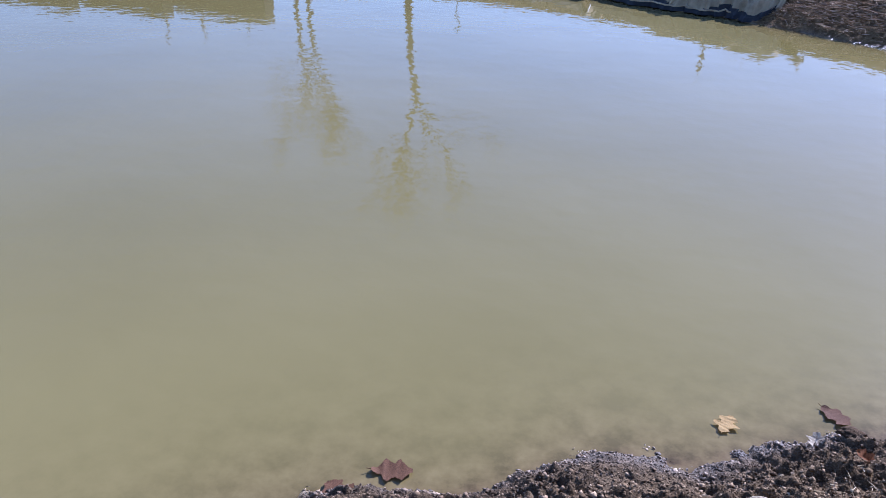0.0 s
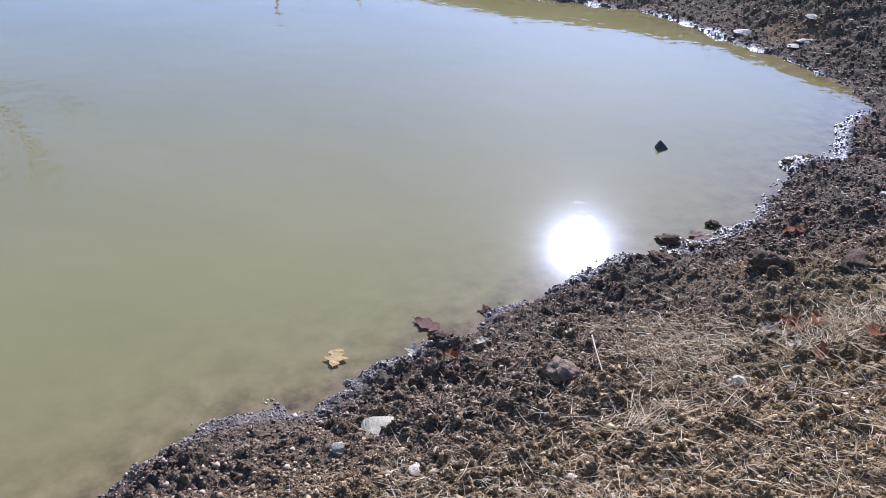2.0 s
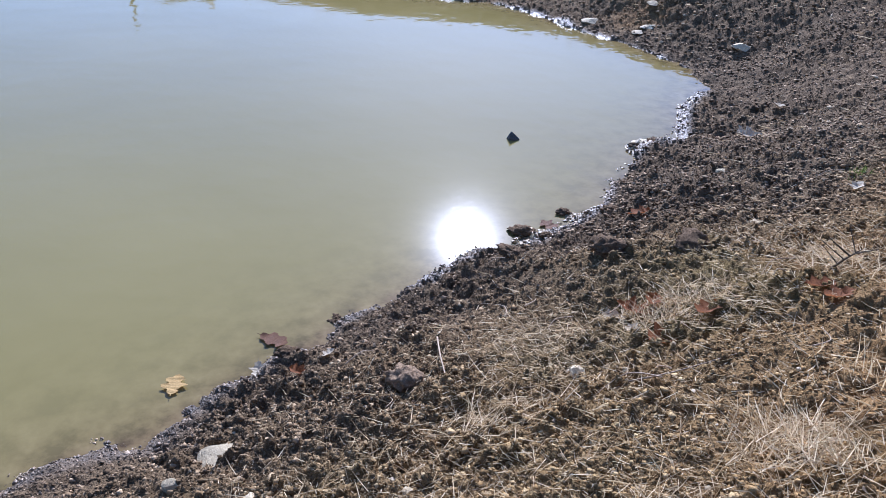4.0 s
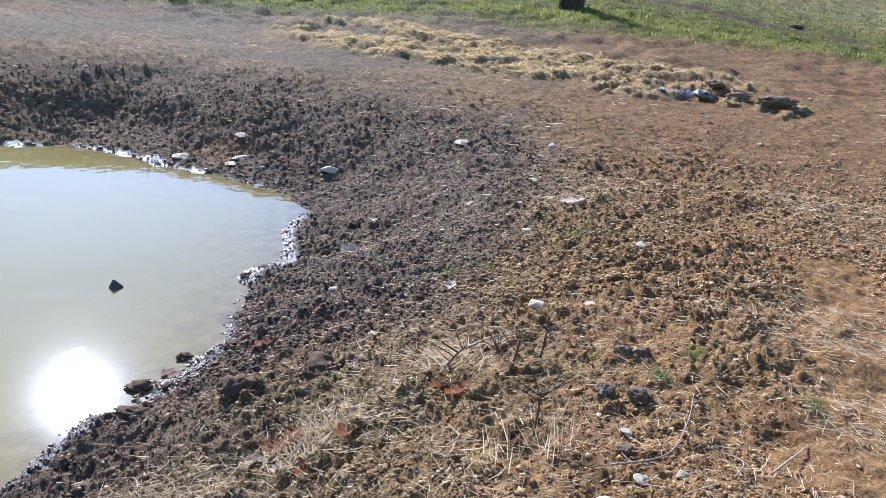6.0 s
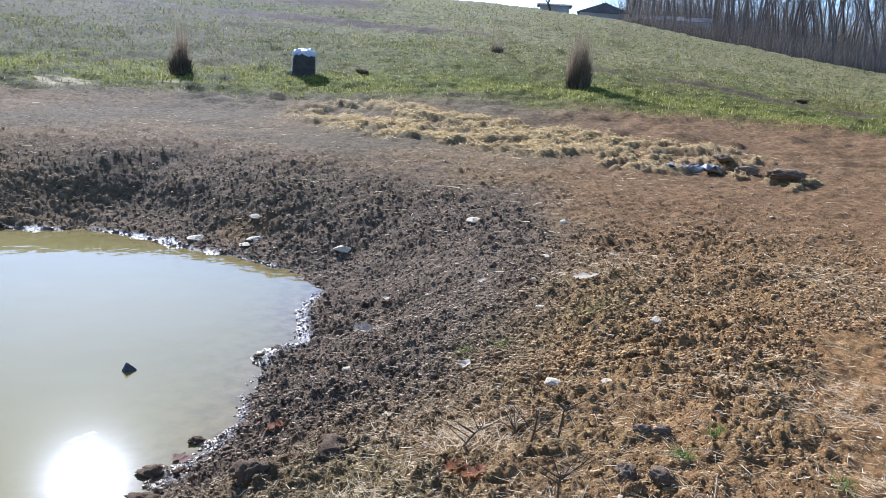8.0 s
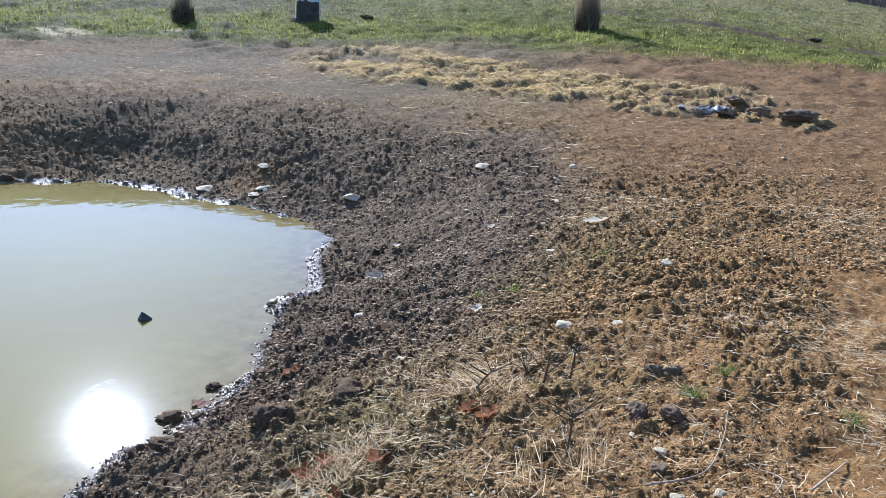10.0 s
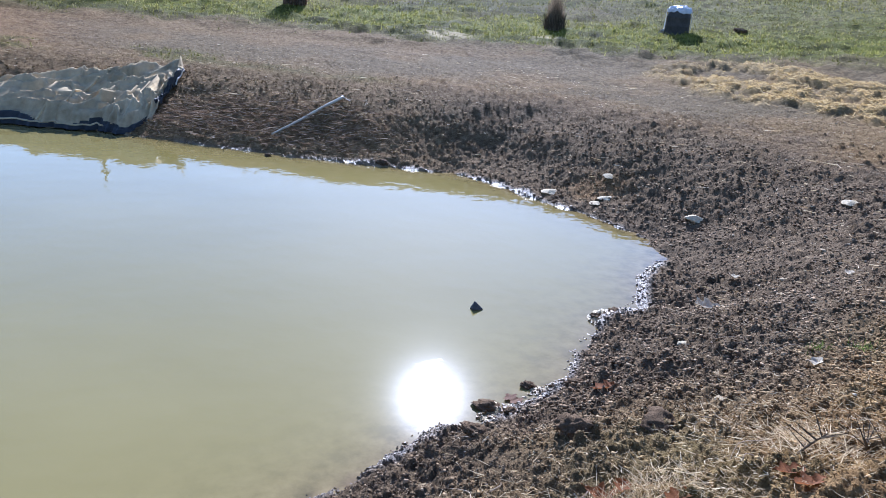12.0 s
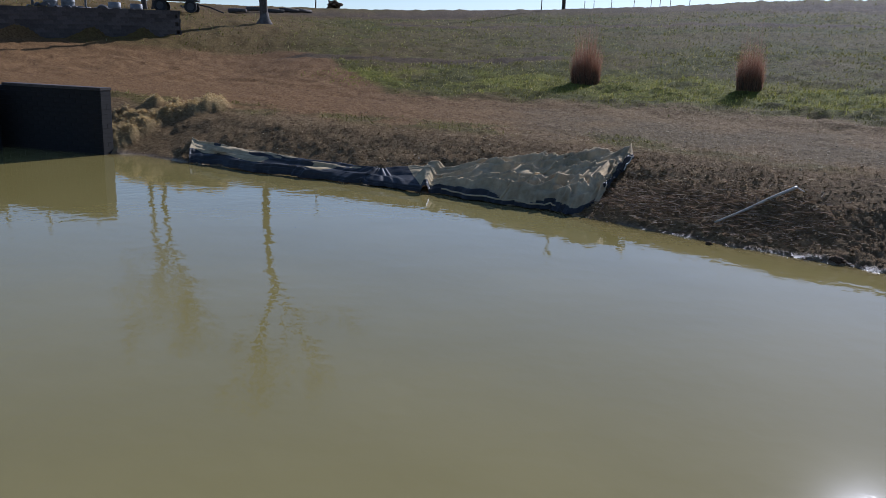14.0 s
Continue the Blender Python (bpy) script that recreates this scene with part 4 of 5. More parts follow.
def build_water_rock():
    bm = bmesh.new()
    ring = [bm.verts.new((0.062 * math.cos(t) * f, 0.05 * math.sin(t) * f, -0.06)) for t, f in ((0, 1.2), (1.1, 0.9), (2.2, 1.1), (3.3, 1.0), (4.3, 1.2), (5.3, 0.9))]
    mid = [bm.verts.new((v.co.x * 0.8 - 0.004, v.co.y * 0.8, 0.012 + 0.006 * math.sin(k * 2))) for k, v in enumerate(ring)]
    top = [bm.verts.new((-0.022, 0.0, 0.068)), bm.verts.new((-0.010, 0.012, 0.062))]
    for k in range(6):
        bm.faces.new((ring[k], ring[(k + 1) % 6], mid[(k + 1) % 6], mid[k]))
        bm.faces.new((mid[k], mid[(k + 1) % 6], top[0 if 2 < k < 5 else 1]))
    bm.faces.new((mid[3], top[1], top[0]))
    bm.faces.new((mid[5], top[0], top[1]))
    ob = mesh_object("water_rock", bm, M_DARKSTONE, smooth=False)
    ob.matrix_world = pose(3.18, 4.68, 0.0, 0, 0, -38) @ Matrix.Diagonal((0.85, 0.85, 0.85, 1))
    tagged(ob, "small dark pointed rock standing out of the pond", "rock")


build_water_rock()


def leaf_mesh(name, seed, mat, curl=0.25):
    """One lobed oak leaf, about one metre long, curled and with a midrib fold."""
    rnd = random.Random(seed)
    bm = bmesh.new()
    outline = []
    steps = 26
    for side in (1, -1):
        for s in range(steps):
            t = s / (steps - 1)
            body = 0.32 * math.sin(math.pi * min(1, t * 0.92 + 0.06)) ** 0.8
            lobe = 1 + 0.36 * math.cos(t * 2 * math.pi * 2.6 + 2.6 + 0.6 * side + 0.6 * math.sin(seed)) * abs(math.cos(t * 3 + seed)) ** 0.3
            outline.append((t - 0.5, side * body * lobe * rnd.uniform(0.84, 1.14)))
    def lift(x, y):
        return curl * (abs(y) * 0.9 + x * x * 0.9) + 0.05 * noise.noise(Vector((x * 5, y * 5, seed)))
    mid = [bm.verts.new((s / (steps - 1) - 0.5, 0, lift(s / (steps - 1) - 0.5, 0))) for s in range(steps)]
    for side in (0, 1):
        rim = [bm.verts.new((x, y, lift(x, y))) for x, y in outline[side * steps:(side + 1) * steps]]
        for k in range(steps - 1):
            q = (mid[k], mid[k + 1], rim[k + 1], rim[k])
            bm.faces.new(q if side else q[::-1])
    me = bpy.data.meshes.new(name)
    bm.to_mesh(me)
    bm.free()
    me.materials.append(mat)
    me.polygons.foreach_set("use_smooth", [True] * len(me.polygons))
    return me


def put_leaf(seed, x, y, size, mat, label, group, curl, z=None):
    ob = new("leaf", leaf_mesh("leaf", seed, mat, curl))
    h = ground_at(x, y) + 0.012 if z is None else z
    tilt = 0 if z is not None else rng.uniform(-14, 14)
    ob.matrix_world = pose(x, y, h, tilt, tilt * 0.7, rng.uniform(0, 360)) @ Matrix.Diagonal((size, size, size, 1))
    tagged(ob, label, "leaf", group)
    part("stalk", tube([(0.48, 0, curl * 0.2), (0.62, 0.02, curl * 0.3 + 0.02)], [0.012, 0.009], 5), mat, ob)
    return ob


for k, (x, y, size) in enumerate(PALE_LEAVES):
    put_leaf(300 + k, x, y, size * 1.15, M_LEAFPALE, "bleached pale curled oak leaf lying on soil", "fallen leaves", 0.55)
for k, (x, y, size) in enumerate(RUSSET_LEAVES):
    put_leaf(330 + k, x, y, size * 1.25, M_LEAFRUST, "curled russet-brown oak leaf lying in dry straw", "fallen leaves", 0.6)
for k, (x, y, size) in enumerate(FLOATING):
    gold = k == 0
    put_leaf(360 + k, x, y, size * 1.15, M_LEAFGOLD if gold else M_LEAFSOAK,
             "golden oak leaf floating by the shore" if gold else "soaked brown leaf floating at the water's edge", "floating leaves", 0.12, 0.006)


def build_twig(name, line, thick, label, lift=0.015):
    pts = [(x, y, ground_at(x, y) + lift + 0.012 * math.sin(k * 2.1)) for k, (x, y) in enumerate(line)]
    smooth_pts = spline(pts, 6)
    n = len(smooth_pts)
    ob = mesh_object(name, tube(smooth_pts, [thick * (1 - 0.6 * k / n) for k in range(n)], 6), M_TWIG)
    return tagged(ob, label, "twig", "twigs on the bank")


build_twig("twig", TWIG_BOW, 0.0035, "long bowed brown twig lying on soil", 0.025)
build_twig("twig", TWIG_FORK, 0.005, "thick straight brown twig lying on soil")
build_twig("twig", TWIG_HOOK, 0.004, "hooked pale dry twig lying on soil", 0.02)
build_twig("twig", TWIG_STRAIGHT, 0.003, "straight pale dry stem lying near the water")
build_twig("twig", TWIG_LONG, 0.003, "long thin dry stem lying on soil", 0.025)
for k in range(26):
    x, y = [float(v[0]) for v in scatter(1, 2.0, 5.0, 25, 85, 1.0)]
    if shore_distance(np.array([x]), np.array([y]))[0] < 0.35:
        continue
    a, ln = rng.uniform(0, math.pi), rng.uniform(0.08, 0.24)
    build_twig("twig", [(x, y), (x + math.cos(a) * ln * 0.5, y + math.sin(a) * ln * 0.5), (x + math.cos(a + 0.4) * ln, y + math.sin(a + 0.4) * ln)],
               rng.uniform(0.0015, 0.003), "short thin dry twig lying on soil", 0.018)


def build_tuft(x, y, wide, mat, count, tall, label, spread=0.5, flat=False):
    px, py = x + rng.normal(0, wide * 0.28, count), y + rng.normal(0, wide * 0.28, count)
    pz, _ = land(px, py)
    lean = lean_dirs(count, spread)
    if flat:
        a = rng.normal(0.5, 0.7, count)
        lean = np.stack([np.cos(a), np.sin(a), rng.normal(0.02, 0.06, count)], -1)
        lean /= np.linalg.norm(lean, axis=1)[:, None]
    ob = blades("grass_tuft", np.stack([px - x, py - y, pz - ground_at(x, y) + (rng.uniform(0.0, 0.03, count) if flat else -0.01)], -1), lean, rng.uniform(0.4, 1.0, count) * tall,
                rng.uniform(0.0015, 0.0038, count), rng.uniform(-0.5, 0.5, count) * (0.3 if flat else 1.0), mat)
    ob.location = (x, y, ground_at(x, y))
    return tagged(ob, label, "grass tuft", "grass tufts on the bank", "stuff")


for x, y, size in TUFTS:
    build_tuft(x, y, size, M_GREEN, 60, 0.075, "small fresh green grass tuft growing in soil", 0.6)
for k, (x, y) in enumerate(STRAW_SPOTS):
    n = (620, 620, 420, 50, 50, 60, 200)[k]
    flat = k in (0, 1, 2, 6)
    ob = build_tuft(x, y, 0.34 if flat else 0.2, M_STRAW, n, 0.14 if flat else 0.15, "flattened heap of pale dry straw" if flat else "leaning dry grey weed stems", 1.15 if flat else 0.85, flat)
    ob.name = "flattened_straw" if flat else "dry_weed"
    tagged(ob, category="straw" if flat else "dry weed", group="straw and weeds on the bank", kind="stuff")


def build_weed(x, y, tall, seed):
    """A dead branching weed with a dark stem."""
    rnd = random.Random(seed)
    z = ground_at(x, y)
    root = empty("dead_weed", pose(x, y, z))
    tagged(root, "dead brown branching weed stalk standing in soil", "weed", "straw and weeds on the bank")
    top = Vector((rnd.uniform(-0.1, 0.1), rnd.uniform(-0.1, 0.1), tall))
    part("stem", tube([(0, 0, -0.02), top * 0.5 + Vector((0.01, 0, 0)), top], [0.0055, 0.0045, 0.0022], 5), M_BUNCHFOOT, root)
    for _ in range(7):
        s = rnd.uniform(0.25, 0.95)
        a = rnd.uniform(0, 6.28)
        ln = rnd.uniform(0.05, 0.13)
        p = top * s
        part("side_stem", tube([p, p + Vector((math.cos(a) * ln, math.sin(a) * ln, ln * 0.7))], [0.0026, 0.0012], 4), M_BUNCHFOOT, root)


for k, (x, y) in enumerate([(2.75, 1.36), (2.84, 1.28), (2.62, 1.62), (2.3, 1.02), (2.9, 1.5)]):
    build_weed(x, y, (0.2, 0.16, 0.12, 0.2, 0.1)[k], 400 + k)

# ---- loose soil, pebbles and straw as stuff ----
def build_crumbs(name, bands, shape_v, shape_f, label, even=False):
    xs, ys, sz = [], [], []
    for n, r0, r1, a0, a1, s0, s1 in bands:
        x, y = scatter(n, r0, r1, a0, a1)
        xs.append(x), ys.append(y), sz.append(s0 + (s1 - s0) * rng.uniform(0, 1, n) ** 2.2)
    x, y, s = np.concatenate(xs), np.concatenate(ys), np.concatenate(sz)
    z, d = land(x, y)
    dens = fbm(x * 2.3, y * 2.3, 3, 201)
    keep = (d > -0.10) & (near_line(x, y, SAND, 0.32) * rng.uniform(0.3, 1, len(x)) < 0.3) & (rng.uniform(0, 1, len(x)) < (1.0 if even else 0.35) + 1.1 * step(0.35, 0.6, dens)) & ((np.hypot(x, y) < 9) | (d < 3.4) | (rng.uniform(0, 1, len(x)) < 0.45 * (d < 8.5)))
    x, y, z, s, d = x[keep], y[keep], z[keep], s[keep], d[keep]
    s = s * (1 - 0.5 * step(1.7, 2.5, d) * step(7, 9, np.hypot(x, y)))
    ob = lumps(name, np.stack([x, y, z + s * 0.06], -1), s, 0.66, M_CRUMB, len(shape_v) > 6, shape_v, shape_f)
    for key, values in ground_zones(x, y, d).items():
        if key in ("wet", "soaked", "moss", "ochre"):
            set_attr(ob, key, np.repeat(values, len(shape_v)))
    return tagged(ob, label, "soil", kind="stuff")


def build_pebbles():
    x1, y1 = scatter(420, 1.3, 6.5, 5, 92)
    x2, y2 = scatter(420, 6.0, 20.0, -20, 88)
    x, y = np.concatenate([x1, x2]), np.concatenate([y1, y2])
    s = np.concatenate([rng.uniform(0.006, 0.022, 420), rng.uniform(0.015, 0.05, 420)])
    z, d = land(x, y)
    keep = (d > 0.12) & (d < 8)
    ob = lumps("pebbles", np.stack([x, y, z + s * 0.1], -1)[keep], s[keep], 0.5, M_PEBBLE)
    return tagged(ob, "small pale pebbles scattered over the soil", "pebbles", kind="stuff")


def build_litter():
    x1, y1 = scatter(120000, 1.25, 6.5, 10, 92)
    x2, y2 = scatter(12000, 6.0, 17.0, -20, 90)
    x, y = np.concatenate([x1, x2]), np.concatenate([y1, y2])
    z, d = land(x, y)
    keep = (d > 0.3) & (rng.uniform(0, 1, len(x)) < 0.22 + 0.9 * step(0.45, 0.68, fbm(x * 1.3, y * 1.3, 3, 211)) * step(0.4, 1.2, d)) & (rng.uniform(0, 1, len(x)) < 0.15 + step(0.3, 1.3, d)) & (d < 9)
    x, y, z = x[keep], y[keep], z[keep]
    n, r = len(x), np.hypot(x, y)
    lean = lean_dirs(n, 0.22)
    a = rng.uniform(0, 2 * np.pi, n)
    up = rng.normal(0.02, 0.07, n)
    lean = np.stack([np.cos(a), np.sin(a), up], -1)
    lean /= np.linalg.norm(lean, axis=1)[:, None]
    far = step(5, 9, r)
    ob = blades("dry_litter", np.stack([x, y, z + 0.012], -1), lean, (0.010 + 0.08 * rng.uniform(0, 1, n) ** 2.2) * (1 + far), rng.uniform(0.0012, 0.0034, n) * (1 + 1.5 * far), rng.uniform(-0.35, 0.35, n), M_STRAW)
    return tagged(ob, "dry straw and thin stems littering the bank", "straw", kind="stuff")


def build_turf():
    x1, y1 = scatter(80000, 15.0, 34.0, -30, 90)
    x2, y2 = scatter(40000, 30.0, 70.0, -32, 88)
    x, y = np.concatenate([x1, x2]), np.concatenate([y1, y2])
    z, d = land(x, y)
    g = ground_zones(x, y, d)
    keep = rng.uniform(0, 1, len(x)) < g["grassy"] ** 1.5
    x, y, z, r = x[keep], y[keep], z[keep], np.hypot(x, y)[keep]
    n = len(x)
    grow = 0.5 + 0.5 * step(25, 45, r) + 0.4 * vnoise(x * 0.8, y * 0.8, 221)
    ob = blades("pasture_grass", np.stack([x, y, z - 0.01], -1), lean_dirs(n, 1.0), rng.uniform(0.05, 0.13, n) * grow, rng.uniform(0.012, 0.034, n) * (r / 25), rng.uniform(-0.6, 0.6, n), M_TURF)
    return tagged(ob, "short tufted pasture grass, green and straw-coloured", "grass", kind="stuff")


def build_strip_weeds():
    """Dry brown growth on the far bank beside the liner."""
    t = rng.uniform(0, 1, 2600)
    x, y = 2.3 + 2.6 * t + rng.normal(0, 0.35, 2600), 12.6 - 2.3 * t + rng.normal(0, 0.35, 2600)
    z, d = land(x, y)
    keep = (d > 0.03) & (d < 1.7)
    n = int(keep.sum())
    a = rng.uniform(0, 2 * np.pi, n)
    lean = np.stack([np.cos(a), np.sin(a), rng.normal(0.10, 0.12, n)], -1)
    lean /= np.linalg.norm(lean, axis=1)[:, None]
    ob = blades("bank_weeds", np.stack([x, y, z + 0.03], -1)[keep], lean, rng.uniform(0.06, 0.22, n), rng.uniform(0.005, 0.011, n), rng.uniform(-0.3, 0.3, n), M_WEED)
    return tagged(ob, "dead brown weeds matted on the bank", "weeds", kind="stuff")


build_crumbs("soil_crumbs", ((46000, 1.25, 4.6, 8, 92, 0.005, 0.018), (26000, 3.6, 8.0, 22, 92, 0.008, 0.026), (16000, 9.0, 22.0, -24, 90, 0.014, 0.035)),
             OCT_V, OCT_F, "fine loose brown soil crumbs strewn over the bank")
build_crumbs("shore_granules", ((60000, 1.35, 3.5, -35, 62, 0.005, 0.015), (14000, 3.3, 6.8, 24, 66, 0.008, 0.022)), OCT_V, OCT_F, "coarse dark granules of moist soil by the water", True)
build_crumbs("soil_clods", ((9000, 1.25, 5.0, -35, 92, 0.010, 0.026), (36000, 4.0, 9.0, 15, 92, 0.010, 0.030), (22000, 8.0, 14.5, 5, 62, 0.014, 0.038), (11000, 12.0, 18.0, -24, 24, 0.018, 0.042), (14000, 8.5, 14.5, 60, 92, 0.012, 0.034)),
             CUBE_V, CUBE_F, "loose clods of soil thickly strewn over the bank", True)
build_pebbles()
build_litter()
build_turf()
build_strip_weeds()


def build_lush_grass():
    x, y = scatter(60000, 17.0, 31.0, -12, 88)
    z, d = land(x, y)
    keep = rng.uniform(0, 1, len(x)) < ground_zones(x, y, d)["lush"] * 0.8
    x, y, z = x[keep], y[keep], z[keep]
    n = len(x)
    ob = blades("green_grass", np.stack([x, y, z - 0.01], -1), lean_dirs(n, 0.8), rng.uniform(0.04, 0.12, n), rng.uniform(0.010, 0.024, n), rng.uniform(-0.5, 0.5, n), M_LUSH)
    return tagged(ob, "bright green grass growing along the field's foot", "grass", kind="stuff")


build_lush_grass()


def build_hay_patch(name, mat_no, count, mat, label):
    """Matted dead grass lying over the humps round a line."""
    line, wide, _ = HAY_MATS[mat_no]
    pts = np.array([p[:2] for p in spline([(x, y, 0) for x, y in line], 20)])
    pick = rng.integers(0, len(pts), count)
    x, y = pts[pick, 0] + rng.uniform(-1, 1, count) * wide, pts[pick, 1] + rng.uniform(-1, 1, count) * wide
    keep = rng.uniform(0.05, 0.8, count) < hay_humps(x, y, line, wide)
    x, y = x[keep], y[keep]
    z, d = land(x, y)
    n = len(x)
    a = rng.uniform(0, 2 * np.pi, n)
    lean = np.stack([np.cos(a), np.sin(a), np.abs(rng.normal(0.25, 0.3, n))], -1)
    lean /= np.linalg.norm(lean, axis=1)[:, None]
    ob = blades(name, np.stack([x, y, z - 0.005], -1), lean, rng.uniform(0.025, 0.08, n), rng.uniform(0.004, 0.009, n), rng.uniform(-0.8, 0.2, n), mat)
    return tagged(ob, label, "dry grass", kind="stuff")


build_hay_patch("dead_grass_mat", 0, 90000, M_HAY, "matted yellow dead grass on the dirt track")
build_hay_patch("bank_grass_mound", 1, 26000, M_HAY, "golden dead grass mound beside the block wall")
build_hay_patch("debris_grass", 2, 5000, M_HAY, "tangled dead grass round a heap of debris")

# ---- bunch grasses in the field ----
def build_bunch(x, y, wide, tall, mat, label, count=420, lean=0.12, dense=1.0):
    a, r = rng.uniform(0, 2 * np.pi, count), np.sqrt(rng.uniform(0, 1, count)) * wide * 0.36
    out = np.stack([np.cos(a), np.sin(a), np.zeros(count)], -1)
    d = out * (r / wide * lean * 5)[:, None] + lean_dirs(count, 0.05)
    d /= np.linalg.norm(d, axis=1)[:, None]
    z = ground_at(x, y)
    length = tall * np.concatenate([rng.uniform(0.25, 0.75, int(count * dense)), rng.uniform(0.55, 1.15, count - int(count * dense))]) * (1 - 0.40 * (r / (wide * 0.36)) ** 2)
    ob = blades("bunch_grass", np.stack([out[:, 0] * r, out[:, 1] * r, np.full(count, -0.05)], -1), d, length, rng.uniform(0.003, 0.008, count), rng.uniform(-0.2, 0.2, count), mat)
    ob.location = (x, y, z)
    n = min(count, 1100)
    a, r = rng.uniform(0, 2 * np.pi, n), np.sqrt(rng.uniform(0, 1, n)) * wide * 0.36
    foot = blades("base_tuft", np.stack([np.cos(a) * r, np.sin(a) * r, np.full(n, -0.04)], -1), lean_dirs(n, 0.20), rng.uniform(0.08, 0.34, n) * tall, rng.uniform(0.012, 0.024, n), rng.uniform(-0.4, 0.4, n), M_BUNCHFOOT)
    foot.parent = ob
    n = 46
    a, r = rng.uniform(0, 2 * np.pi, n), np.sqrt(rng.uniform(0, 1, n)) * wide * 0.38
    plume = blades("plumes", np.stack([np.cos(a) * r, np.sin(a) * r, np.full(n, 0.2)], -1), lean_dirs(n, 0.07), rng.uniform(0.9, 1.35, n) * tall, rng.uniform(0.003, 0.006, n), rng.uniform(-0.1, 0.1, n), mat)
    plume.parent = ob
    tagged(plume, "thin pale seed stems", kind="stuff")
    tagged(foot, "dense dark dead leaves at the foot")
    return tagged(ob, label, "bunch grass", "bunch grasses along the track")


build_bunch(3.98, 25.5, 1.15, 1.55, M_BUNCH, "tall russet bunch grass standing on green turf", 2600, 0.055, 0.4)
build_bunch(8.07, 22.7, 0.9, 1.35, M_BUNCH, "tall russet bunch grass standing on green turf", 2000, 0.055, 0.4)
build_bunch(13.4, 17.6, 0.72, 1.35, M_GREYBUNCH, "wispy grey-brown bunch grass standing on turf", 1400, -0.06, 0.8)
build_bunch(20.4, 9.8, 0.85, 1.6, M_GREYBUNCH, "tall brownish bunch grass with a dense dark base", 2200, 0.02, 0.4)
build_bunch(26.5, 16.2, 0.6, 0.9, M_GREYBUNCH, "small thin dry bunch grass on turf", 180, 0.2, 0.6)

# ---- drum with a white sheet ----
def build_drum():
    x, y = 15.98, 15.78
    z = ground_at(x, y)
    root = empty("drum", pose(x, y, z, 2, -3, 20) @ Matrix.Diagonal((0.79, 0.79, 0.79, 1)))
    tagged(root, "dark grey drum with a crumpled white sheet on top", "drum")
    bm = bmesh.new()
    rings = []
    for h, r in ((-0.05, 0.40), (0.02, 0.405), (0.06, 0.39), (0.28, 0.385), (0.30, 0.395), (0.32, 0.383), (0.56, 0.375), (0.58, 0.385), (0.60, 0.372), (0.80, 0.355)):
        rings.append([bm.verts.new((r * math.cos(t), r * math.sin(t), h)) for t in [2 * math.pi * s / 36 for s in range(36)]])
    for r0, r1 in zip(rings, rings[1:]):
        for s in range(36):
            bm.faces.new((r0[s], r0[(s + 1) % 36], r1[(s + 1) % 36], r1[s]))
    bm.faces.new(rings[-1])
    bm.faces.new(rings[0][::-1])
    part("body", bm, M_DRUM, root, smooth=True)
    bm = bmesh.new()
    rows = []
    for k, r in enumerate((0.02, 0.10, 0.19, 0.28, 0.345, 0.375, 0.385, 0.39)):
        row = []
        for s in range(48):
            t = 2 * math.pi * s / 48
            wob = noise.noise(Vector((math.cos(t) * r * 9, math.sin(t) * r * 9, 3)))
            drop = 0 if k < 5 else (k - 4) * (0.035 + 0.03 * noise.noise(Vector((math.cos(t) * 2, math.sin(t) * 2, 9))))
            row.append(bm.verts.new((r * math.cos(t), r * math.sin(t), 0.835 + 0.10 * (1 - (r / 0.4) ** 2) + 0.07 * wob - drop)))
        rows.append(row)
    for r0, r1 in zip(rows, rows[1:]):
        for s in range(48):
            bm.faces.new((r0[s], r0[(s + 1) % 48], r1[(s + 1) % 48], r1[s]))
    bm.faces.new(rows[0][::-1])
    part("cover", bm, M_WHITESHEET, root, "crumpled white plastic sheet")
    for mid, half, low in ((122, 9, 0.06), (298, 9, 0.20)):
        bm = bmesh.new()
        grid = []
        for a in range(9):
            z = 0.82 + (low - 0.82) * a / 8
            grid.append([bm.verts.new(((0.405 + 0.02 * noise.noise(Vector((a * 0.7, b * 0.9, mid))) + 0.03 * (a / 8) ** 2) * math.cos(radians(mid - half + 2 * half * b / 6)),
                                       (0.405 + 0.02 * noise.noise(Vector((a * 0.7, b * 0.9, mid))) + 0.03 * (a / 8) ** 2) * math.sin(radians(mid - half + 2 * half * b / 6)), z)) for b in range(7)])
        for a in range(8):
            for b in range(6):
                bm.faces.new((grid[a][b], grid[a + 1][b], grid[a + 1][b + 1], grid[a][b + 1]))
        part("hanging_sheet", bm, M_WHITESHEET, root, "white sheet hanging down the side")
    bm = bmesh.new()
    grid = [[bm.verts.new((-0.34 + 0.06 * b, 0.36 + 0.045 * a - 0.02 * b, 0.16 - 0.045 * a + 0.02 * noise.noise(Vector((a * 2.1, b * 1.7, 1))))) for b in range(6)] for a in range(5)]
    for a in range(4):
        for b in range(5):
            bm.faces.new((grid[a][b], grid[a + 1][b], grid[a + 1][b + 1], grid[a][b + 1]))
    part("flap", bm, M_WHITESHEET, root, "loose pale plastic flap")


build_drum()


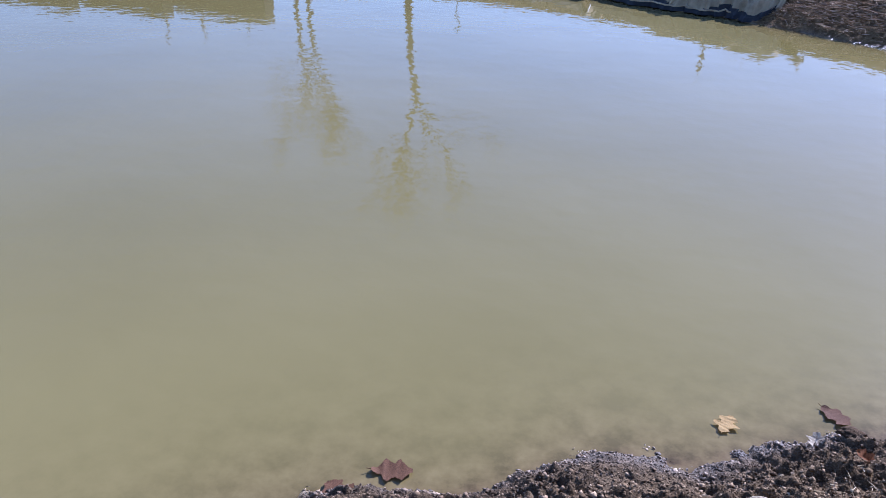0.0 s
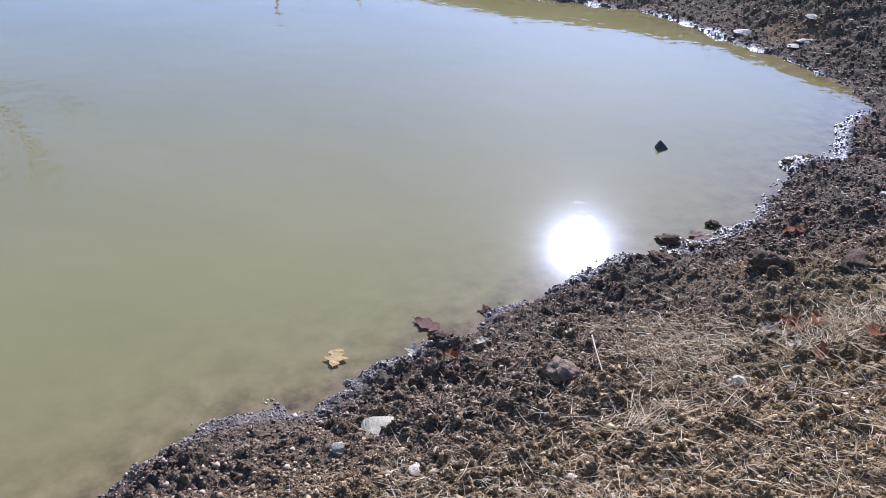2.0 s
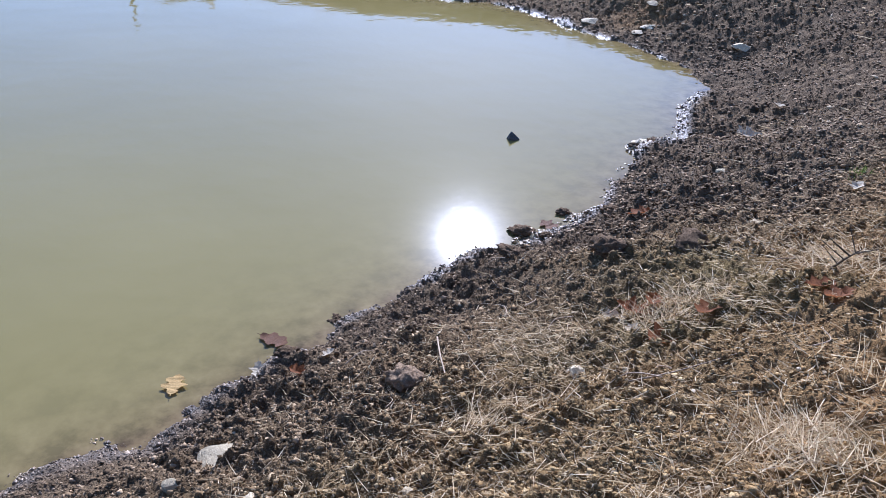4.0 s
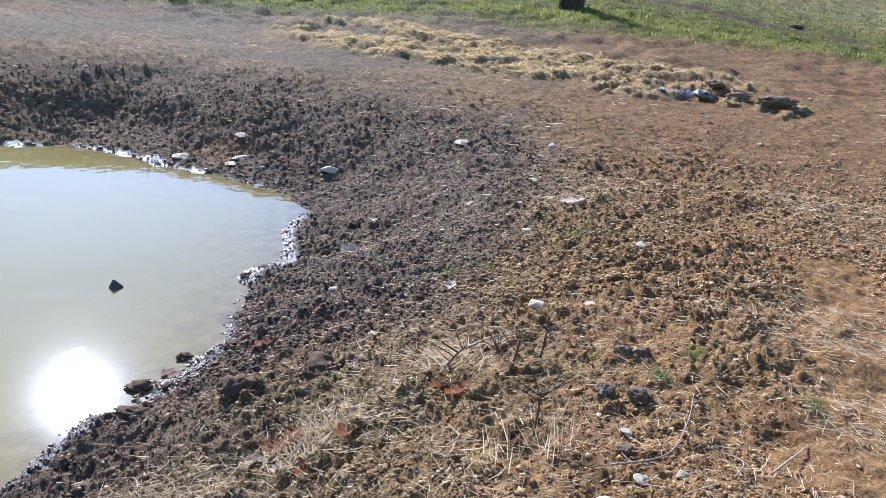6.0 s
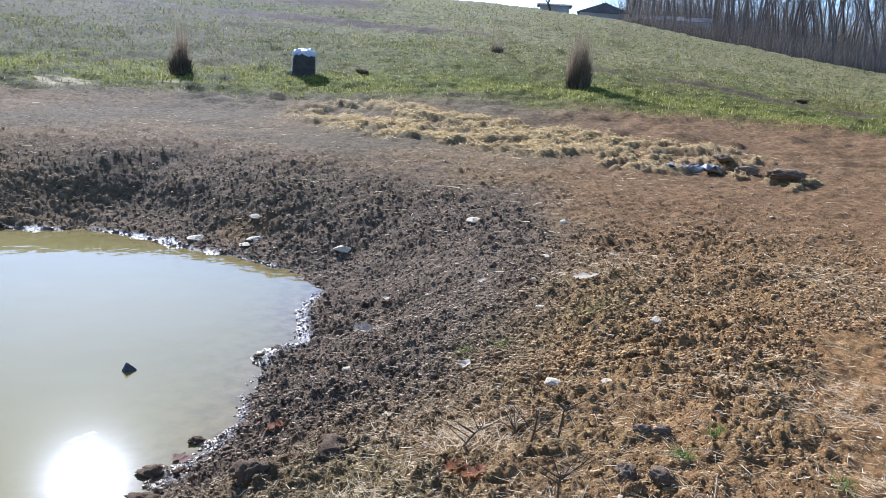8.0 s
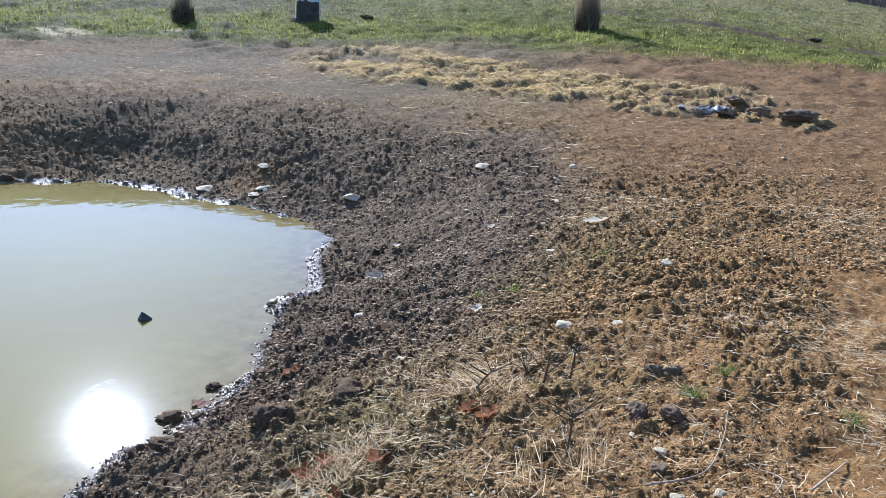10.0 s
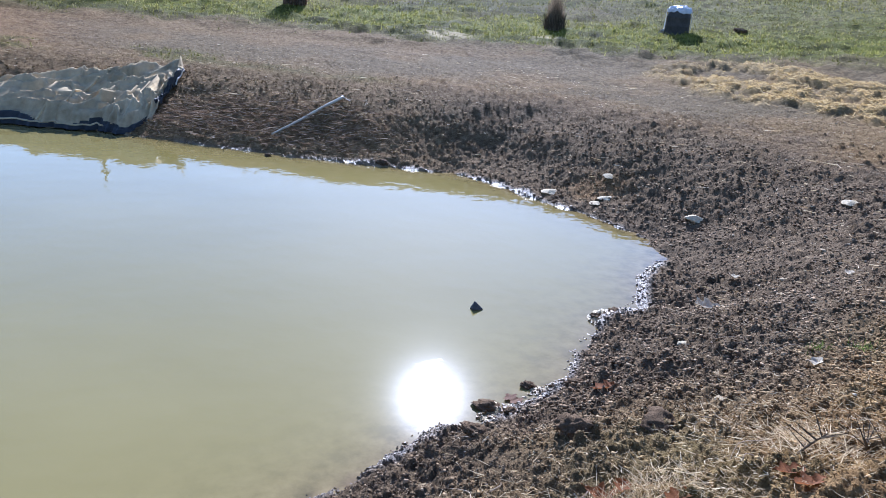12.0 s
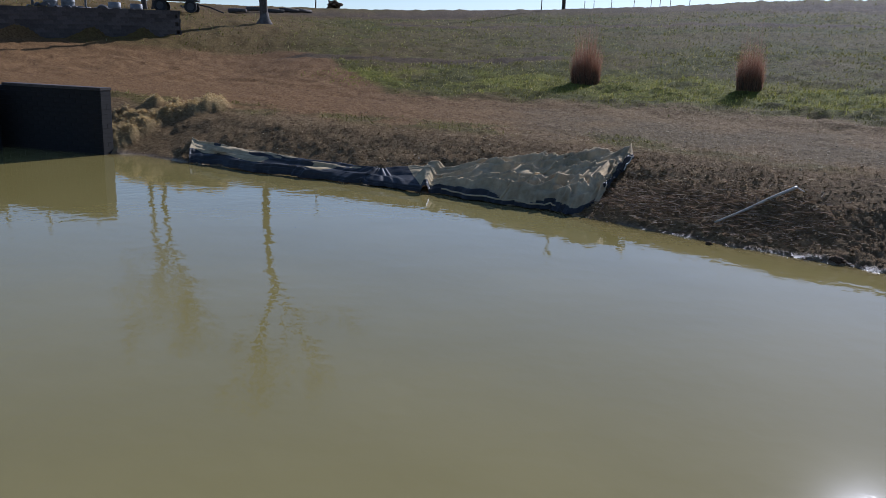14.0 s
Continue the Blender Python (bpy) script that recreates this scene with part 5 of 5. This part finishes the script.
def build_debris():
    """Torn pale sheet on a dark heap by the track."""
    x, y = 11.1, 3.46
    z = ground_at(x, y)
    nu, nv = 34, 14
    u, v = np.meshgrid(np.linspace(-0.36, 0.36, nu), np.linspace(-0.15, 0.15, nv), indexing="ij")
    h = 0.04 + 0.10 * np.maximum(0, 1 - np.abs(fbm(u.ravel() * 5, v.ravel() * 9, 3, 271) - 0.5) * 5) + 0.10 * np.exp(-((u.ravel() - 0.2) / 0.12) ** 2) * 0.5
    i, j = np.meshgrid(np.arange(nu - 1), np.arange(nv - 1), indexing="ij")
    faces = np.stack([i * nv + j, (i + 1) * nv + j, (i + 1) * nv + j + 1, i * nv + j + 1], -1).reshape(-1, 4)
    ob = array_mesh("torn_sheet", np.stack([u.ravel(), v.ravel(), h], -1), faces, M_TORN, True)
    ob.matrix_world = pose(x, y, z, 0, 0, -66)
    ob.modifiers.new("thickness", "SOLIDIFY").thickness = 0.006
    tagged(ob, "torn crumpled grey-white plastic sheet on dark soil", "plastic sheet")
    for k, (mx, my, s) in enumerate([(11.15, 3.2, 0.2), (11.47, 2.85, 0.3), (10.95, 2.2, 0.34), (11.9, 3.3, 0.24), (12.5, 4.5, 0.22), (11.6, 3.6, 0.18)]):
        put("soil_mound", stone_mesh("soil_mound", 130 + k, 0.42, M_CLOD, 4, 4, 0.2, 0.16), mx, my, s, "dark lumpy mound of soil and roots by the track", "soil mound", "soil mounds by the track", 0.2)
    put("soil_mound", stone_mesh("soil_mound", 140, 0.38, M_MUDCLOD, 4, 4, 0.2, 0.16), 26.1, 5.2, 0.34, "dark lumpy soil mound in the pasture", "soil mound", "soil mounds by the track", 0.2)
    put("soil_mound", stone_mesh("soil_mound", 141, 0.38, M_MUDCLOD, 4, 4, 0.2, 0.16), 17.9, 15.4, 0.34, "dark lumpy soil mound in the pasture", "soil mound", "soil mounds by the track", 0.2)


build_debris()

# ---- trees ----
def tree_mesh(name, seed, height, trunk, bare=0.35, stems=1, depth=5, spread=0.55, thin=0.0075, sway=0.10, bark=None):
    """A leafless tree: a tapered trunk that forks into limbs and twigs; one mesh for the trunk, one for the crown."""
    rnd = random.Random(seed)
    tv, tf, cv, cf = [], [], [], []

    def seg(a, b, ra, rb, verts, faces, sides):
        q = (b - a).to_track_quat("Z", "Y")
        k = len(verts)
        for p, r in ((a, ra), (b, rb)):
            for s in range(sides):
                t = 2 * math.pi * s / sides
                verts.append(p + q @ Vector((math.cos(t) * r, math.sin(t) * r, 0)))
        for s in range(sides):
            faces.append((k + s, k + (s + 1) % sides, k + sides + (s + 1) % sides, k + sides + s))

    def grow(p, d, length, r, level):
        n = 3 if level else 5
        for k in range(n):
            d = (d + Vector((rnd.gauss(0, sway), rnd.gauss(0, sway), 0.06 if level else 0.0))).normalized()
            q = p + d * length / n
            r2 = max(thin, r * (0.90 if level else 0.93))
            seg(p, q, r, r2, tv if level == 0 else cv, tf if level == 0 else cf, 4 if level > 1 else 8)
            p, r = q, r2
            if level and level < depth and rnd.random() < 0.75:
                side = Vector((rnd.gauss(0, 1), rnd.gauss(0, 1), rnd.gauss(0.25, 0.5))).normalized()
                grow(p, (d * 0.55 + side * spread * 1.3).normalized(), length * rnd.uniform(0.45, 0.68), r * 0.5, level + 1)
        if level < depth:
            for _ in range(3 if level == 0 else 2):
                side = Vector((rnd.gauss(0, 1), rnd.gauss(0, 1), rnd.gauss(0.2, 0.4))).normalized()
                grow(p, (d + side * spread).normalized(), length * (0.62 if level else (1 - bare) / bare * 0.42), r * 0.68, level + 1)

    for s in range(stems):
        off = Vector((0.5 * s, 0.15 * s, -0.15))
        grow(off, Vector((0.10 * (s - (stems - 1) / 2) * 2, 0.03, 1)).normalized(), height * bare, trunk / 2, 0)
    out = []
    for nm, verts, faces in (("trunk", tv, tf), ("crown", cv, cf)):
        me = bpy.data.meshes.new(nm)
        me.from_pydata(verts, [], faces)
        me.materials.append(bark or M_BARK)
        me.polygons.foreach_set("use_smooth", [True] * len(me.polygons))
        out.append(me)
    return out


def plant(name, meshes, x, y, turn, scale, label, group="", sink=0.0, lean=0.0):
    root = empty(name, pose(x, y, ground_at(x, y) - sink) @ Matrix.Rotation(radians(lean), 4, Vector((x, y, 0)).normalized()) @ pose(0, 0, 0, 0, 0, turn) @ Matrix.Diagonal((scale, scale, scale, 1)))
    tagged(root, label, "tree", group)
    for nm, me in zip(("trunk", "crown"), meshes):
        new(nm, me).parent = root
    return root


FIELD_TREE = plant("tree", tree_mesh("tree", 5, 17.0, 0.50, 0.5, 1, 5, 0.5, 0.0075, 0.045), -11.7, 49.8, 30, 1.0, "tall leafless tree with a slender grey trunk")
flare = mesh_object("root_flare", tube([(0, 0, -0.3), (0, 0, 0.05), (0, 0, 0.3), (0, 0, 0.7)], [0.62, 0.48, 0.31, 0.24], 12), M_BARK)
flare.parent = FIELD_TREE
plant("tree", tree_mesh("tree", 9, 16.0, 0.36, 0.42, 2, 5, 0.55, 0.0075, 0.06), -21.6, 57.0, 0, 1.0, "leafless twin-stemmed tree behind the low stone wall")
wood = [tree_mesh("tree", 20 + k, 14.0, 0.11 + 0.04 * k, 0.60, 1, 3, 0.62, 0.016, 0.05, M_WOODBARK) for k in range(6)]
count = 0
for k in range(300):
    az = radians(67.0 + 26 * (k % 80 + rng.uniform(0, 1)) / 80)
    rr = 84 + 34 * rng.uniform(0, 1) ** 0.8 if k < 140 else rng.uniform(95, 150)
    x, y = rr * math.sin(az), rr * math.cos(az)
    sc = rng.uniform(0.75, 1.3)
    plant("tree", wood[k % 6], x, y, rng.uniform(0, 360), sc, "bare grey woodland tree at the pasture's edge", "woodland trees", 0.2, rng.uniform(-7, -1))


def build_brush():
    """Tangled undergrowth along the wood's edge."""
    n = 50000
    a = np.radians(rng.uniform(66.8, 96, n))
    r = 82 + rng.uniform(0, 1, n) ** 1.3 * 60
    x, y = r * np.sin(a), r * np.cos(a)
    z, _ = land(x, y)
    tall = rng.uniform(0.5, 2.6, n) + np.maximum(0, r - 88) * 0.34 * rng.uniform(0, 1, n)
    ob = blades("woodland_brush", np.stack([x, y, z - 0.05], -1), lean_dirs(n, 0.55), tall, rng.uniform(0.018, 0.05, n), rng.uniform(-0.5, 0.5, n), M_BRUSH)
    return tagged(ob, "bare brown undergrowth along the wood's edge", "undergrowth", kind="stuff")


build_brush()

# ---- far buildings ----
def build_house(name, x, y, turn, long, deep, wall, rise, windows, label):
    root = empty(name, pose(x, y, ground_at(x, y) - 0.3, 0, 0, turn))
    tagged(root, label, "house" if wall > 2 else "shed")
    part("wall", box(bmesh.new(), -long / 2, -deep / 2, 0, long / 2, deep / 2, wall), M_HOUSEWALL, root)
    bm = bmesh.new()
    l, d, o = long / 2 + 0.3, deep / 2 + 0.35, 0.18
    low = [bm.verts.new(p) for p in ((-l, -d, wall - 0.1), (l, -d, wall - 0.1), (l, d, wall - 0.1), (-l, d, wall - 0.1))]
    top = [bm.verts.new(p) for p in ((-l, 0, wall + rise), (l, 0, wall + rise))]
    bm.faces.new((low[0], low[1], top[1], top[0]))
    bm.faces.new((low[2], low[3], top[0], top[1]))
    bm.faces.new((low[1], low[2], top[1]))
    bm.faces.new((low[3], low[0], top[0]))
    bm.faces.new(low[::-1])
    part("roof", bm, M_ROOF, root)
    for k in range(windows):
        wx = -long / 2 + long * (k + 0.5) / windows
        win = part("window", box(bmesh.new(), wx - 0.55, -deep / 2 - 0.05, wall * 0.38, wx + 0.55, -deep / 2 + 0.02, wall * 0.78), M_TANK, root)
        part("pane", box(bmesh.new(), wx - 0.46, -deep / 2 - 0.07, wall * 0.42, wx + 0.46, -deep / 2 - 0.052, wall * 0.74), M_GLASS, win)
    return root


build_house("house", 98 * math.sin(radians(65.6)), 98 * math.cos(radians(65.6)), 24, 9.0, 5.4, 2.2, 1.0, 2, "grey house with a dark gabled roof behind the crest")
build_house("house", 99 * math.sin(radians(69.6)), 99 * math.cos(radians(69.6)), -67, 9.5, 6.0, 2.7, 0.6, 4, "long low grey house wing with a low roof")
build_house("shed", 90 * math.sin(radians(62.2)), 90 * math.cos(radians(62.2)), -61, 3.1, 2.6, 1.9, 0.2, 0, "low grey shed on the crest of the pasture")
plant("tree", tree_mesh("tree", 31, 6.0, 0.3, 0.3, 1, 5, 0.8, 0.02), 88 * math.sin(radians(62.0)), 88 * math.cos(radians(62.0)), 10, 1.0, "small dark bushy tree beside the shed")

# ---- low stone wall, wagon and yard clutter ----
def build_yard_wall():
    ax, ay, bx, by = -21.6, 38.3, -14.75, 43.45
    length, turn = math.hypot(bx - ax, by - ay), math.degrees(math.atan2(by - ay, bx - ax))
    z0 = 2.61
    core = mesh_object("wall_yard", box(bmesh.new(), 0, 0.06, -0.6, length - 0.05, 0.4, 1.32), M_YARDBLOCK, smooth=False)
    core.matrix_world = pose(ax, ay, z0, 0, -2, turn)
    tagged(core, "low dark stacked-stone retaining wall in the yard", "retaining wall", kind="structure")
    return core, length


YARD_WALL, YARD_LENGTH = build_yard_wall()


def build_wagon():
    root = empty("flat_wagon", pose(-18.3, 55.0, ground_at(-18.3, 55.0) - 0.06, 0, 0, 12))
    tagged(root, "dark flat-bed farm wagon with spoked wheels and a drawbar", "wagon")
    part("bed", box(bmesh.new(), -2.6, -0.9, 0.78, 1.0, 0.9, 0.94, 0.02), M_STEEL, root)
    part("rail", box(bmesh.new(), -2.6, -0.95, 0.95, 1.0, -0.88, 1.12, 0.01), M_STEEL, root)
    part("axle", box(bmesh.new(), -0.1, -0.85, 0.36, 0.02, 0.85, 0.46), M_STEEL, root)
    part("drawbar", tube([(0.9, 0, 0.6), (1.7, -0.1, 0.45), (2.6, -0.2, 0.12)], [0.05, 0.05, 0.04], 6), M_STEEL, root)
    for wx in (-1.35, 0.55):
        for wy in (-0.95, 0.95):
            bm = bmesh.new()
            ring = 28
            pro = [(0.40, -0.09), (0.40, 0.09), (0.34, 0.10), (0.24, 0.07), (0.24, -0.07), (0.34, -0.10)]
            grid = [[bm.verts.new((wx + r * math.cos(t), wy + w, 0.40 + r * math.sin(t))) for r, w in pro] for t in [2 * math.pi * s / ring for s in range(ring)]]
            for s in range(ring):
                for k in range(6):
                    bm.faces.new((grid[s][k], grid[(s + 1) % ring][k], grid[(s + 1) % ring][(k + 1) % 6], grid[s][(k + 1) % 6]))
            tyre = part("wheel", bm, M_RUBBER, root)
            bm = bmesh.new()
            bmesh.ops.create_cone(bm, cap_ends=True, segments=20, radius1=0.24, radius2=0.22, depth=0.06, matrix=Matrix.Translation((wx, wy, 0.40)) @ Matrix.Rotation(radians(90), 4, "X"))
            part("rim", bm, M_STEEL, tyre)
    part("load", box(bmesh.new(), -2.3, -0.7, 0.95, -0.4, 0.7, 1.55, 0.04), M_TANK, root, "pale load on the bed")


build_wagon()


def build_post(x, y, tall, radius, label, mat=None):
    z = ground_at(x, y)
    ob = mesh_object("post", tube([(0, 0, -0.3), (0.01, 0, tall * 0.5), (0, 0.01, tall)], [radius, radius * 0.95, radius * 0.85], 8), mat or M_BARK)
    ob.location = (x, y, z)
    return tagged(ob, label, "post", "posts on the crest")


def polar(az, r):
    return r * math.sin(radians(az)), r * math.cos(radians(az))


build_post(*polar(-9.8, 74), 6.0, 0.06, "thin dark pole on the crest")
build_post(*polar(5.6, 74), 4.0, 0.05, "thin dark pole on the crest")
build_post(*polar(7.1, 74), 8.0, 0.17, "thick dark utility pole on the crest")
for k in range(8):
    build_post(*polar(8.5 + 1.0 * k + 0.4 * math.sin(k * 5), 74.5), 0.5 + 0.5 * abs(math.sin(k * 3.1)), 0.03, "thin leaning fence post on the crest")
build_post(*polar(-27.3, 46.5), 3.2, 0.07, "pale post behind the low stone wall", M_TANK)
build_post(*polar(-24.3, 46.5), 3.2, 0.06, "pale post behind the low stone wall", M_TANK)
build_post(*polar(-29.6, 46), 3.0, 0.06, "dark leaning post behind the low stone wall")


def build_barrel(x, y, r, h, label):
    bm = bmesh.new()
    rings = []
    for t, k in ((0, 0.92), (0.06, 1.0), (0.33, 1.02), (0.36, 1.05), (0.39, 1.02), (0.64, 1.02), (0.67, 1.05), (0.70, 1.02), (0.96, 1.0), (1.0, 0.93)):
        rings.append([bm.verts.new((r * k * math.cos(a), r * k * math.sin(a), h * t)) for a in [2 * math.pi * s / 24 for s in range(24)]])
    for r0, r1 in zip(rings, rings[1:]):
        for s in range(24):
            bm.faces.new((r0[s], r0[(s + 1) % 24], r1[(s + 1) % 24], r1[s]))
    bm.faces.new(rings[0][::-1])
    bm.faces.new(rings[-1])
    ob = mesh_object("barrel", bm, M_TANK)
    ob.location = (x, y, ground_at(x, y) - 0.05)
    return tagged(ob, label, "barrel", "barrels in the yard")


for k, (az, r) in enumerate([(-26.3, 47), (-25.3, 47.5), (-22.6, 50), (-21.3, 50.5)]):
    build_barrel(*polar(az, r), 0.33, 0.75, "pale grey upright barrel in the yard")
for k in range(16):
    x, y = polar(-27.5 + 0.42 * k, 46.6 + 0.5 * math.sin(k * 2.3))
    put("bed_stone", stone_mesh("bed_stone", 150 + k, 0.7, M_DARKSTONE, 6, 2, 0.1), x, y, 0.35 + 0.15 * abs(math.sin(k * 1.7)), "grey rounded stone edging a flower bed", "stone", "stones edging the bed", 0.1)
for k in range(5):
    x, y = polar(-15.5 + 1.1 * k, 60 + k)
    bm = tube([(0, 0, 0.16), (0.7, 0.1, 0.18), (1.5, 0.05, 0.16)], [0.16, 0.15, 0.13], 9)
    ob = mesh_object("log", bm, M_BARK)
    ob.matrix_world = pose(x, y, ground_at(x, y), 0, 0, 20 * k - 30)
    tagged(ob, "weathered brown log lying in the grass", "log", "logs by the yard")
put("brush_heap", stone_mesh("brush_heap", 170, 0.5, M_MUDCLOD, 4, 3, 0.4), *polar(-8.6, 73), 1.1, "dark rounded heap on the crest", "heap", "", 0.1)

# ---- blocks of the walls ----
def chamfer_block(name, long, tall, deep, mat):
    bm = bmesh.new()
    box(bm, 0.001, -deep, 0.001, long - 0.001, 0, tall - 0.001, 0.003)
    me = bpy.data.meshes.new(name)
    bm.to_mesh(me)
    bm.free()
    me.materials.append(mat)
    return me


def lay_blocks():
    tall, long = 0.10, 0.30
    # caps take lighter stone to paint the grazing sunlight along the wall's top
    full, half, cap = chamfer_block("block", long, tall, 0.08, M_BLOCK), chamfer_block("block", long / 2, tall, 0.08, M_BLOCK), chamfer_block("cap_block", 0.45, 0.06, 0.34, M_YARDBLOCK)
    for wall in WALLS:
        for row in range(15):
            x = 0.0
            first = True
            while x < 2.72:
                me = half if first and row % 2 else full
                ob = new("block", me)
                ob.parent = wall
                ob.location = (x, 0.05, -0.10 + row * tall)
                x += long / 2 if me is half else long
                first = False
            for y in ((0.05, -0.10) if row % 2 else (0.05,)):
                ob = new("block", half if row % 2 else full)
                ob.parent = wall
                ob.matrix_local = pose(0.0, y, -0.10 + row * tall, 0, 0, -90)
        for k in range(6):
            ob = new("cap_block", cap)
            ob.parent = wall
            ob.location = (-0.09 + 0.45 * k, 0.07, 1.402)
    big = chamfer_block("block", 0.42, 0.2, 0.12, M_YARDBLOCK)
    for row in range(8):
        for k in range(int(YARD_LENGTH / 0.42)):
            ob = new("block", big)
            ob.parent = YARD_WALL
            ob.location = (k * 0.42 + (0.2 if row % 2 else 0), 0.07 + 0.01 * math.sin(row * 3 + k * 5.3), -0.25 + row * 0.2)
        ob = new("block", big)
        ob.parent = YARD_WALL
        ob.matrix_local = pose(YARD_LENGTH + 0.02 + 0.03 * math.sin(row * 4), 0.0, -0.25 + row * 0.2, 0, 0, 90)


lay_blocks()
